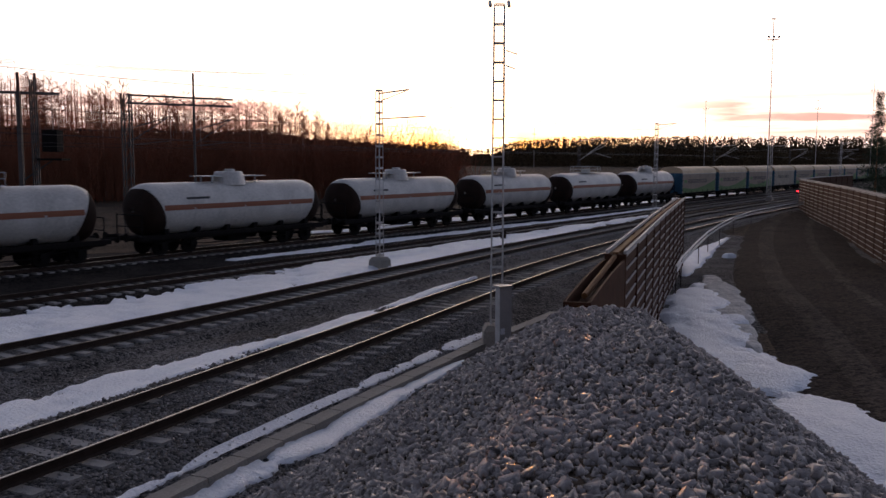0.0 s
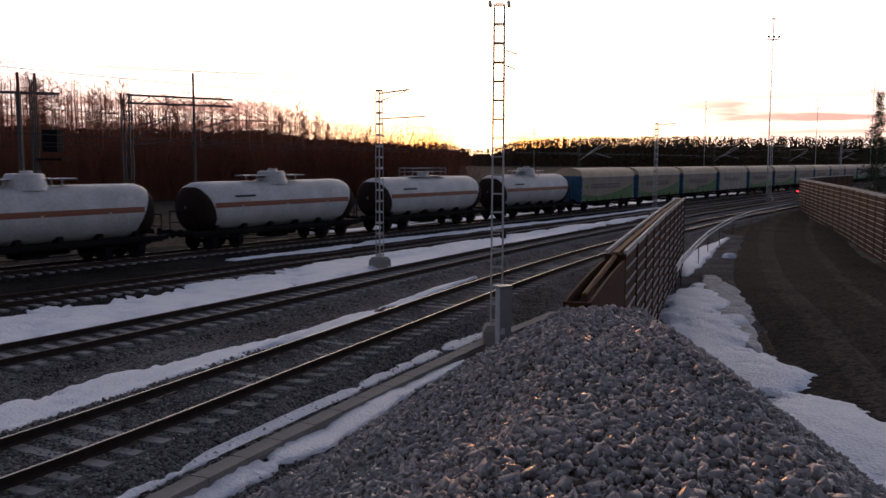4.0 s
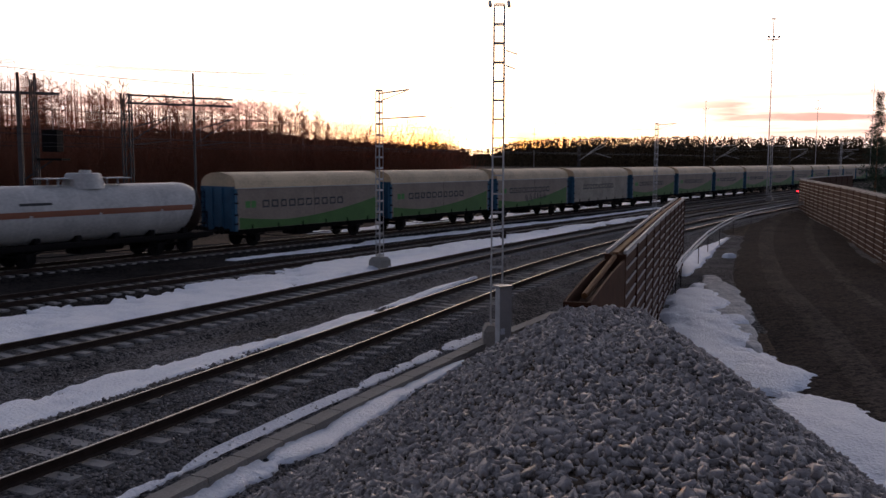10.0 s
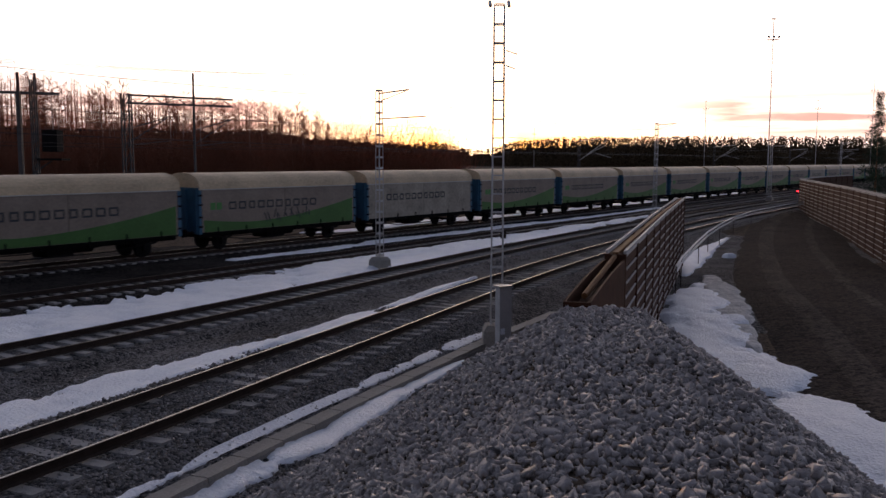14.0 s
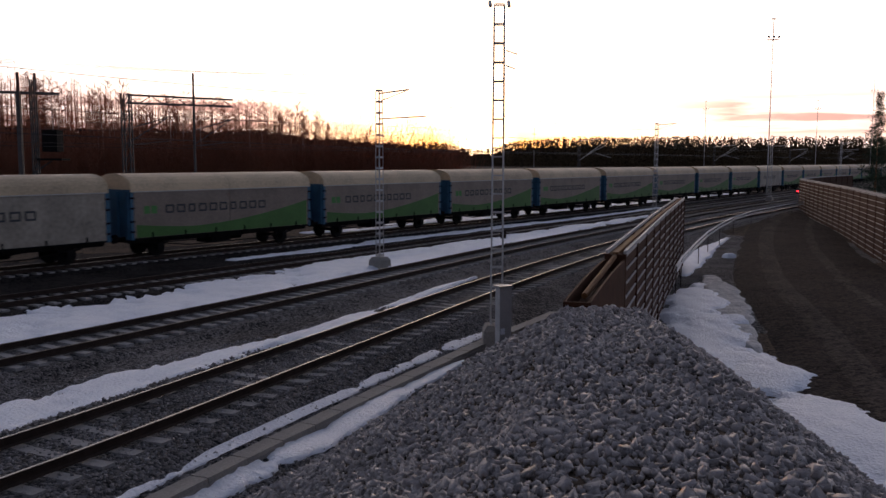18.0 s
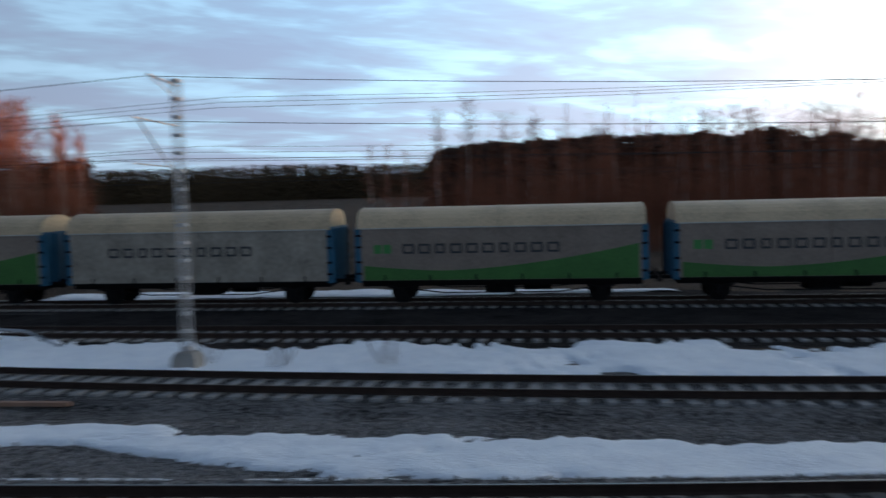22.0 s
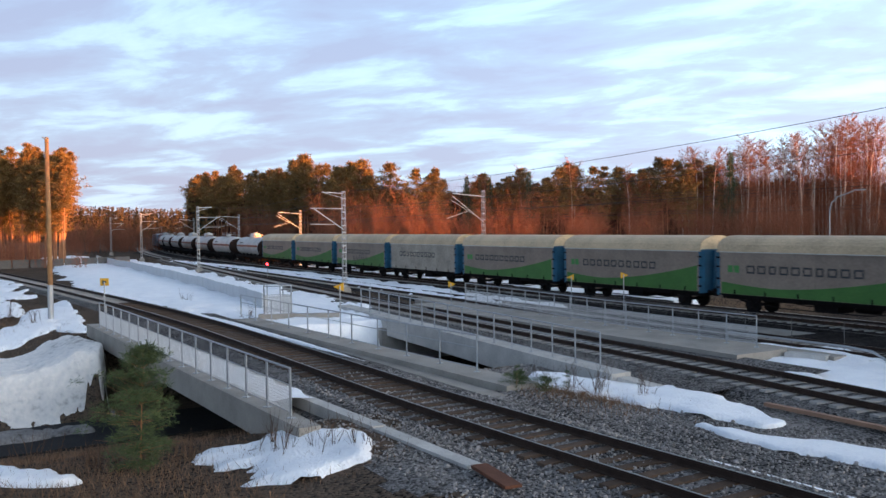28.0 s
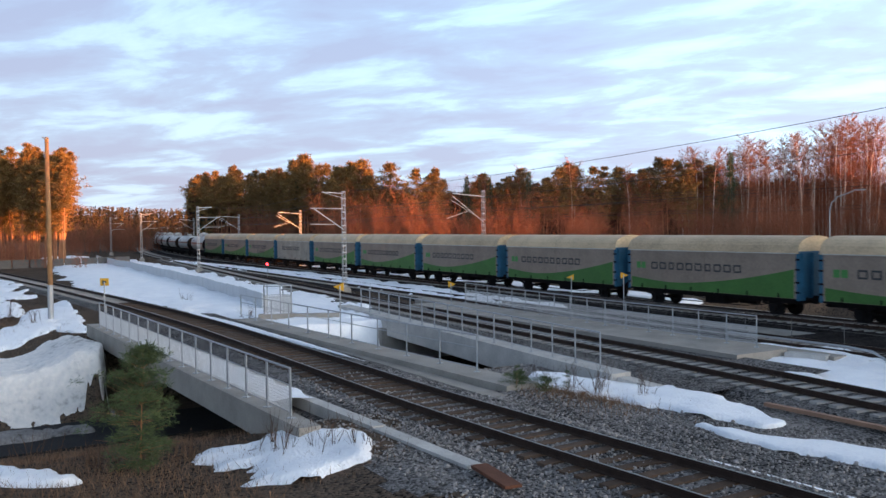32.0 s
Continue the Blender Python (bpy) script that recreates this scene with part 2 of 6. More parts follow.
ASPHALT = mat("wet_asphalt", (0.022, 0.021, 0.021), 0.8, var=0.4, scale=0.8, fine=30, bump=0.3, spec=0.15)

BARRIER_TOP = mat("orange_brown_paint", (0.15, 0.06, 0.022), 0.7, var=0.3, scale=2, fine=40, bump=0.15, spec=0.1)
RUST_TOP = mat("worn_rusty_rail_head", (0.12, 0.085, 0.065), 0.55, 0.4, var=0.3, scale=4, fine=60, bump=0.1)
SNOW_BANK = mat("soiled_snow", (0.60, 0.56, 0.52), 0.7, var=0.5, scale=0.55, fine=4.5, bump=0.8, tint=(0.68, 0.655, 0.63), tint_at=0.58, dist=0.25)
# twigs deep in the woods: their shade is put into the dark colour
SHADED_GROWTH = mat("undergrowth_twigs", (0.062, 0.036, 0.026), 0.95, var=0.6, scale=0.2, fine=2, bump=0, island=0.35, spec=0.0)
# paler than the mast steel: sun on the brackets is put into the colour
SUNLIT_ARM = mat("bracket_tubes", (0.62, 0.59, 0.56), 0.5, 0.0, var=0.15, scale=4, fine=40, bump=0.05)
DARK_STEEL = mat("dark_weathered_steel", (0.11, 0.10, 0.095), 0.7, 0.3, var=0.3, scale=4, fine=40, bump=0.1)
LOOSE = mat("loose_ballast_stone", (0.185, 0.174, 0.168), 0.8, var=0.85, scale=5, fine=50, bump=0.4, island=0.5, spec=0.15)
BAULK = mat("weathered_baulk", (0.30, 0.17, 0.11), 0.85, var=0.3, scale=2, fine=40, bump=0.3)
SPRAY = mat("faded_red_paint", (0.30, 0.15, 0.13), 0.8, var=0.3, scale=6, fine=40, bump=0)
RED_STEEL = mat("red_rusted_steel", (0.13, 0.055, 0.034), 0.85, var=0.35, scale=2, fine=30, bump=0.3, spec=0.15)
NEEDLE_Y = mat("young_pine_needles", (0.058, 0.082, 0.028), 0.8, var=0.5, scale=0.7, fine=9, bump=0, island=0.3)

# ---- plan: s runs along the main line, p is the distance from it towards the far side ----
HEAD = 54.5
U = Vector((math.sin(radians(35.5)), math.cos(radians(35.5)), 0))
N = Vector((-U.y, U.x, 0))


def sp(s, p, z=0.0):
    return U * s + N * p + Vector((0, 0, z))


def to_sp(x, y):
    return x * U.x + y * U.y, x * N.x + y * N.y


def spline(knots):
    ks = np.array(knots, float)
    x, y = ks[:, 0], ks[:, 1]
    d = np.diff(y) / np.diff(x)
    m = np.concatenate([[d[0]], (d[:-1] + d[1:]) / 2, [d[-1]]])

    def f(q):
        q = np.asarray(q, float)
        i = np.clip(np.searchsorted(x, q) - 1, 0, len(x) - 2)
        h = x[i + 1] - x[i]
        t = (q - x[i]) / h
        inside = (2*t**3 - 3*t**2 + 1) * y[i] + (t**3 - 2*t**2 + t) * h * m[i] + (-2*t**3 + 3*t**2) * y[i+1] + (t**3 - t**2) * h * m[i+1]
        return np.where(q < x[0], y[0] + m[0] * (q - x[0]), np.where(q > x[-1], y[-1] + m[-1] * (q - x[-1]), inside))
    return f


TRACKS = {
    "a": (spline([(-150, 0.5), (-100, 5.4), (-74, 8.2), (-46, 10.6), (-29, 11.0), (-20, 11.1), (-11, 11.6), (6, 12.9), (15, 14.6), (26.6, 16.9), (39.4, 18.9), (60, 21.0), (83, 22.0), (140, 23.0), (260, 24)]), 0.0),
    "b": (spline([(-160, 33.0), (-120, 29.5), (-80, 26.0), (-46, 23.8), (-31, 22.9), (-20, 22.2), (-13.5, 21.6), (0, 21.0), (10, 21.05), (17.6, 21.7), (31.5, 23.4), (46, 25.0), (70, 26.5), (110, 27.5), (260, 28.5)]), -0.2),
    "c": (spline([(-260, 48), (-200, 38.5), (-150, 33.5), (-100, 31.5), (-40, 30.2), (0, 29.6), (30, 29.9), (60, 31.0), (100, 32.5), (260, 33)]), -0.3),
    "d": (spline([(-420, 170), (-340, 98), (-260, 54.5), (-210, 45.0), (-150, 39.7), (-120, 38.8), (-95, 38.3), (-60, 38.0), (0, 38.0), (100, 38.0), (260, 38.0), (330, 40)]), -0.35),
}


class MB:
    """Collects the corners and faces of one mesh."""

    def __init__(self):
        self.v, self.f = [], []

    def add(self, vs, fs):
        o = len(self.v)
        self.v += [tuple(q) for q in vs]
        self.f += [tuple(i + o for i in f) for f in fs]
        return self

    def box(self, c, d, m=None):
        x, y, z = d[0] / 2, d[1] / 2, d[2] / 2
        vs = [Vector((a * x, b * y, e * z)) for e in (-1, 1) for b in (-1, 1) for a in (-1, 1)]
        if m is not None:
            vs = [m @ q for q in vs]
        c = Vector(c)
        return self.add([q + c for q in vs], [(0, 2, 3, 1), (4, 5, 7, 6), (0, 1, 5, 4), (2, 6, 7, 3), (0, 4, 6, 2), (1, 3, 7, 5)])

    def beam(self, a, b, w, h):
        a, b = Vector(a), Vector(b)
        t = (b - a).normalized()
        side = t.cross(Vector((0, 0, 1)))
        side = side.normalized() if side.length > 1e-4 else Vector((1, 0, 0))
        upw = side.cross(t)
        vs = [e + side * (i * w / 2) + upw * (j * h / 2) for e in (a, b) for i, j in ((-1, -1), (1, -1), (1, 1), (-1, 1))]
        return self.add(vs, [(0, 3, 2, 1), (4, 5, 6, 7), (0, 1, 5, 4), (1, 2, 6, 5), (2, 3, 7, 6), (3, 0, 4, 7)])

    def tube(self, a, b, r0, r1=None, n=6, caps=True):
        r1 = r0 if r1 is None else r1
        a, b = Vector(a), Vector(b)
        t = (b - a).normalized()
        side = t.orthogonal().normalized()
        other = t.cross(side)
        ring = [(math.cos(2 * math.pi * i / n), math.sin(2 * math.pi * i / n)) for i in range(n)]
        vs = [a + (side * c + other * q) * r0 for c, q in ring] + [b + (side * c + other * q) * r1 for c, q in ring]
        fs = [(i, (i + 1) % n, n + (i + 1) % n, n + i) for i in range(n)]
        if caps:
            fs += [tuple(range(n))[::-1], tuple(range(n, 2 * n))]
        return self.add(vs, fs)

    def path(self, pts, r, n=6):
        """One continuous pipe through the points."""
        pts = [Vector(q) for q in pts]
        rows = []
        for i, q in enumerate(pts):
            t = (pts[min(i + 1, len(pts) - 1)] - pts[max(i - 1, 0)]).normalized()
            side = t.cross(Vector((0, 0, 1)))
            side = side.normalized() if side.length > 0.05 else Vector((1, 0, 0))
            other = side.cross(t)
            rows.append([q + (side * math.cos(6.2832 * k / n) + other * math.sin(6.2832 * k / n)) * r for k in range(n)])
        self.strip(rows, True)
        return self.add(rows[0], [tuple(range(n))]).add(rows[-1], [tuple(range(n))[::-1]])

    def prism(self, outline, y0, y1):
        """An outline in x and z, drawn out along y."""
        k = len(outline)
        vs = [(x, y0, z) for x, z in outline] + [(x, y1, z) for x, z in outline]
        return self.add(vs, [(i, (i + 1) % k, k + (i + 1) % k, k + i) for i in range(k)] + [tuple(range(k))[::-1], tuple(range(k, 2 * k))])

    def strip(self, rows, closed=False):
        """Quads between rows of corners of equal length."""
        k = len(rows[0])
        vs = [q for r in rows for q in r]
        fs = []
        for j in range(len(rows) - 1):
            for i in range(k if closed else k - 1):
                fs.append((j * k + i, j * k + (i + 1) % k, (j + 1) * k + (i + 1) % k, (j + 1) * k + i))
        return self.add(vs, fs)

    def mesh(self, name, material, smooth=False):
        me = bpy.data.meshes.new(name)
        me.from_pydata(self.v, [], self.f)
        if smooth:
            me.shade_smooth()
        if material:
            me.materials.append(material)
        return me


def part(name, mb, material, parent=None, label="", smooth=False):
    ob = new(name, mb.mesh(name, material, smooth) if isinstance(mb, MB) else mb)
    if parent:
        ob.parent = parent
    return tagged(ob, label)


def thing(name, label, category, m=None, group="", kind=""):
    ob = new(name)
    if m is not None:
        ob.matrix_world = m
    return tagged(ob, label, category, group, kind)


def grid_mesh(name, xs, ys, z, material):
    """A sheet over the grid xs by ys with heights z[i, j]; corners are given as world points."""
    nx, ny = len(xs), len(ys)
    S, P = np.meshgrid(xs, ys, indexing="ij")
    X, Y = S * U.x + P * N.x, S * U.y + P * N.y
    co = np.stack([X, Y, z], -1).reshape(-1, 3)
    i, j = np.meshgrid(np.arange(nx - 1), np.arange(ny - 1), indexing="ij")
    a = (i * ny + j).ravel()
    quads = np.stack([a, a + ny, a + ny + 1, a + 1], -1)
    me = bpy.data.meshes.new(name)
    me.vertices.add(len(co))
    me.vertices.foreach_set("co", co.ravel())
    me.loops.add(quads.size)
    me.loops.foreach_set("vertex_index", quads.ravel())
    me.polygons.add(len(quads))
    me.polygons.foreach_set("loop_start", np.arange(0, quads.size, 4))
    me.update(calc_edges=True)
    me.validate()
    me.shade_smooth()
    me.materials.append(material)
    return me


@functools.lru_cache(maxsize=None)
def sines(k, seed):
    r = np.random.RandomState(seed)
    rows = []
    for _ in range(6):
        a, ph = r.uniform(0, 6.28), r.uniform(0, 6.28)
        f = k * r.uniform(0.6, 1.7)
        rows.append((math.cos(a) * f, math.sin(a) * f, ph))
    return rows


def wave(x, y, k, seed):
    """Cheap smooth noise from a few sines, -1 to 1."""
    out = 0
    for ca, sa, ph in sines(k, seed):
        out = out + np.sin(x * ca + y * sa + ph)
    return out / 4


def smooth01(t):
    t = np.clip(t, 0, 1)
    return t * t * (3 - 2 * t)


# the underpass: a cut across the lines, between s = CUT0 and s = CUT1
CUT0, CUT1, CUT_Z = -41.0, -27.0, -3.1


def mound(x, y):
    a = x - 0.147 * y
    top = 2.87 - 0.026 * y + 0.08 * wave(x, y, 1.1, 5) + 0.04 * wave(x, y, 3.2, 6)
    left = np.maximum(0, -0.05 - 0.65 * smooth01((8.5 - y) / 6) - a) * 0.63
    right = np.maximum(0, x - 1.80 - 0.078 * y) * 0.75
    end = np.maximum(0, y - 11.7) * 0.8
    back = np.maximum(0, -1.5 - y) * 0.6
    return top - left - right - end - back


def ground(s, p):
    s, p = np.asarray(s, float), np.asarray(p, float)
    x, y = s * U.x + p * N.x, s * U.y + p * N.y
    z = -0.62 + 0.10 * wave(x, y, 0.35, 1) + 0.03 * wave(x, y, 1.7, 2)
    # shoulders of the four tracks
    for f, zt in TRACKS.values():
        q = np.abs(p - f(s))
        bed = zt - 0.36 - 0.4 * smooth01((q - 1.75) / 1.7)
        z = np.where(q < 3.45, np.maximum(z, bed), z)
    z = z + 0.24 * smooth01((s + 21) / 3) * smooth01((-6 - s) / 4) * smooth01((p - 4) / 3) * smooth01((9.2 - p) / 1.5)
    # gravel shoulder up to the kerb wall, falling away on the open side
    z = np.maximum(z, np.where((s > -24) & (s < 0), -0.62 + 0.42 * smooth01((s + 22) / 2.5) * smooth01((-4 - s) / 5) * smooth01((p - 5.6) / 2.2) * smooth01((10.6 - p) / 1.2), -99))
    z = z + 0.12 * smooth01((s + 25) / 2) * smooth01((-15 - s) / 4) * smooth01((p - 12.4) / 0.8) * smooth01((16.6 - p) / 1.0)
    # road to the side, slightly sunk, and rising banks far off
    far = np.hypot(x, y)
    z = z + smooth01((far - 130) / 300) * 2.0 * (p > 55)
    # the open ground sinks towards the far edge of the cut
    z = z - 0.75 * smooth01((5.2 - p) / 3.0) * smooth01((s + 52) / 7) * smooth01((-30 - s) / 4)
    # the cut: a steep side, a floor, and a slope up on the other side
    side = smooth01((6.2 - p) / 1.0)
    lo = CUT0 + 3.6 * side + 0.18 * wave(x, y, 0.9, 31) * side
    hi0, hi1 = -31.0 + 1.5 * (1 - smooth01((16 - p) / 2)), -20.2 - 5.6 * (1 - smooth01((16 - p) / 2))
    inside = smooth01((s - lo + 0.7) / 1.4) * smooth01((hi1 - s) / (hi1 - hi0))
    inside = inside * smooth01((p + 30) / 8) * smooth01((60 - p) / 8)
    z = z * (1 - inside) + (CUT_Z + 0.04 * wave(x, y, 0.8, 3)) * inside
    z = np.maximum(z, np.where((x > -9) & (x < 9) & (y < 20) & (y > -9), mound(x, y), -99))
    return z


def surface(s, p):
    """Ground with the ballast beds on it."""
    z = ground(s, p)
    for f, zt in TRACKS.values():
        q = np.abs(p - f(s))
        z = np.where(q < 2.5, np.maximum(z, zt - 0.235 - 0.4 * np.clip((q - 1.75) / 0.75, 0, 1)), z)
    return z


def gz(x, y):
    return float(ground(*to_sp(x, y)))


def axis(lo, hi, fine_lo, fine_hi, step, grow=1.12):
    mid = list(np.arange(fine_lo, fine_hi, step))
    a, d = fine_hi, step
    while a < hi:
        mid.append(a)
        d *= grow
        a += d
    mid.append(hi)
    a, d = fine_lo, step
    while a > lo:
        d *= grow
        a -= d
        mid.insert(0, max(a, lo))
    return np.unique(np.array(mid))


gs, gp = axis(-2500, 2500, -60, 60, 0.3), axis(-2500, 2500, -8, 46, 0.22)
S_, P_ = np.meshgrid(gs, gp, indexing="ij")
ground_ob = tagged(new("ground", grid_mesh("ground", gs, gp, ground(S_, P_), EARTH)), "dark thawing ground of earth and crushed stone with dead grass", "ground", kind="structure")
# crushed stone takes over between the tracks and round the kerb
ground_ob.data.materials.append(BALLAST)
ground_ob.data.materials.append(SOOTY)
SM, PM = (S_[:-1, :-1] + S_[1:, 1:]) / 2, (P_[:-1, :-1] + P_[1:, 1:]) / 2
XM, YM = SM * U.x + PM * N.x, SM * U.y + PM * N.y
edge = 0.7 * wave(XM, YM, 0.9, 41) + 0.5 * wave(XM, YM, 3.1, 42)
grey = (SM + edge > -26) & (SM < 60) & (PM + edge > 7.4 + 0.55 * np.maximum(0, -15 - SM)) & (PM + edge < 24.5) & (wave(XM, YM, 0.5, 43) + 0.5 * wave(XM, YM, 2.0, 44) < 0.95)
ground_ob.data.polygons.foreach_set("material_index", np.where((PM + 0.5 * edge > TRACKS["c"][0](SM) - 2.2) & (PM + edge < TRACKS["d"][0](SM) + 4.5) & (np.abs(SM) < 250), 2, grey.astype(np.int32)).astype(np.int32).ravel())


def ribbon(name, f, z, s0, s1, half, material, label, category, step=1.0, sag=0.0):
    """A bed that follows a track."""
    mb = MB()
    rows = []
    for s in np.arange(s0, s1 + 0.01, step):
        p = float(f(s))
        prof = [(-half - 0.75, -0.42), (-half, -0.02), (-0.75, 0.0), (0.75, 0.0), (half, -0.02), (half + 0.75, -0.42)]
        rows.append([sp(s, p + a, z - 0.235 + b + 0.008 * math.sin(s * 1.7 + a * 3)) for a, b in prof])
    mb.strip(rows)
    return tagged(part(name, mb, material, smooth=True), label, category, kind="structure")


BEDS = {}
for key, (f, z) in TRACKS.items():
    BEDS[key] = ribbon("ballast_bed", f, z, -260 if key in "cd" else -150, 258, 1.75, SOOTY if key in "cd" else BALLAST, "%s crushed stone ballast under a railway track" % ("dark sooty" if key in "cd" else "grey"), "ballast")

RAIL = [(-0.075, -0.17), (0.075, -0.17), (0.075, -0.158), (0.012, -0.14), (0.012, -0.045), (0.036, -0.03), (0.036, -0.004), (0.03, 0.0),
        (-0.03, 0.0), (-0.036, -0.004), (-0.036, -0.03), (-0.012, -0.045), (-0.012, -0.14), (-0.075, -0.158)]


def sleeper_mesh(wooden):
    L, w, h = (2.6, 0.25, 0.19)
    mb = MB()
    if wooden:
        mb.box((0, 0, -h / 2), (w, L, h))
        return mb.mesh("wooden_sleeper", SLEEPER_W)
    for a, b in ((-1, -0.42), (-0.42, 0.42), (0.42, 1)):
        za, zb = (0.0, -0.03) if a == -1 else ((-0.03, -0.03) if a == -0.42 else (-0.03, 0.0))
        y0, y1 = a * L / 2, b * L / 2
        vs = [(-w/2, y0, za), (w/2, y0, za), (w/2, y1, zb), (-w/2, y1, zb), (-w/2 - .02, y0, -h), (w/2 + .02, y0, -h), (w/2 + .02, y1, -h), (-w/2 - .02, y1, -h)]
        mb.add(vs, [(0, 1, 2, 3), (0, 4, 5, 1), (2, 6, 7, 3), (1, 5, 6, 2), (3, 7, 4, 0)])
    return mb.mesh("concrete_sleeper", SLEEPER_C)


SLEEPERS = {False: sleeper_mesh(False), True: sleeper_mesh(True)}


def lay_track(key, s0, s1, fine0, fine1, wood_until):
    f, z = TRACKS[key]
    root = thing("railway_track", "railway track with rusty rails on %s sleepers" % ("wooden and pale concrete" if wood_until > -50 else "pale concrete"), "track", Matrix.Identity(4), "railway tracks", "structure")
    for side in (-0.797, 0.797):
        body, top = MB(), MB()
        rows, tops = [], []
        for s in np.concatenate([np.arange(s0, -60, 3.0), np.arange(-60, 60, 1.0), np.arange(60, s1, 3.0)]):
            if s < s0 or s > s1:
                continue
            d = (float(f(s + 0.1)) - float(f(s - 0.1))) / 0.2
            nn = Vector((-d, 1, 0)).normalized()
            base = Vector((s, float(f(s)), 0)) + nn * side
            rows.append([sp(base.x + nn.x * a, base.y + nn.y * a, z + b - 0.002) for a, b in RAIL])
            tops.append([sp(base.x + nn.x * a, base.y + nn.y * a, z + b) for a, b in ((-0.022, 0.001), (0.0, 0.0016), (0.022, 0.001))])
        body.strip(rows, True)
        top.strip(tops)
        rail = part("rail", body, RUST, root, "rusty brown rail")
        part("rail_head", top, RAILTOP if key in "ad" else RUST_TOP, rail, "worn bright rail head", smooth=True)
    # sleepers, one object each close by
    rest = MB()
    rnd = random.Random(7)
    for s in np.arange(s0, s1, 0.61):
        s = float(s)
        d = (float(f(s + 0.1)) - float(f(s - 0.1))) / 0.2
        wooden = s < wood_until
        c = sp(s, float(f(s)), z - 0.172 + (rnd.uniform(-0.012, 0.004) if not wooden else rnd.uniform(-0.035, 0.0)) - (0.03 if key == "a" and not wooden else 0))
        turn = Matrix.Rotation(radians(HEAD) + math.atan(d) + rnd.gauss(0, 0.012 if not wooden else 0.03), 4, "Z")
        if fine0 < s < fine1:
            o = new("sleeper", SLEEPERS[wooden])
            o.parent = root
            o.matrix_basis = Matrix.Translation(c) @ turn
        else:
            rest.box(c - Vector((0, 0, 0.095)), (0.25, 2.6, 0.19), turn.to_3x3())
    part("distant_sleepers", rest, SLEEPER_W if wood_until > 0 else SLEEPER_C, root)["kind"] = "stuff"
    return root


lay_track("a", -150, 250, -60, 60, -6.5)
lay_track("b", -150, 250, -60, 60, -999)
lay_track("c", -255, 250, -20, 70, -999)
lay_track("d", -340, 300, -40, 60, -999)

# ---- the train ----
PITCH, TPITCH = 13.5, 15.0
S0 = spline([(-2, 113.7), (0, 100.0), (3, 80.0), (6, 59.5), (9, 38.2), (12, 16.8), (15, -6.0), (18, -29.4), (20.5, -50.2), (23, -71.8), (25.5, -93.6), (28, -115.0), (30, -132.1), (32, -149.1), (34, -166)])


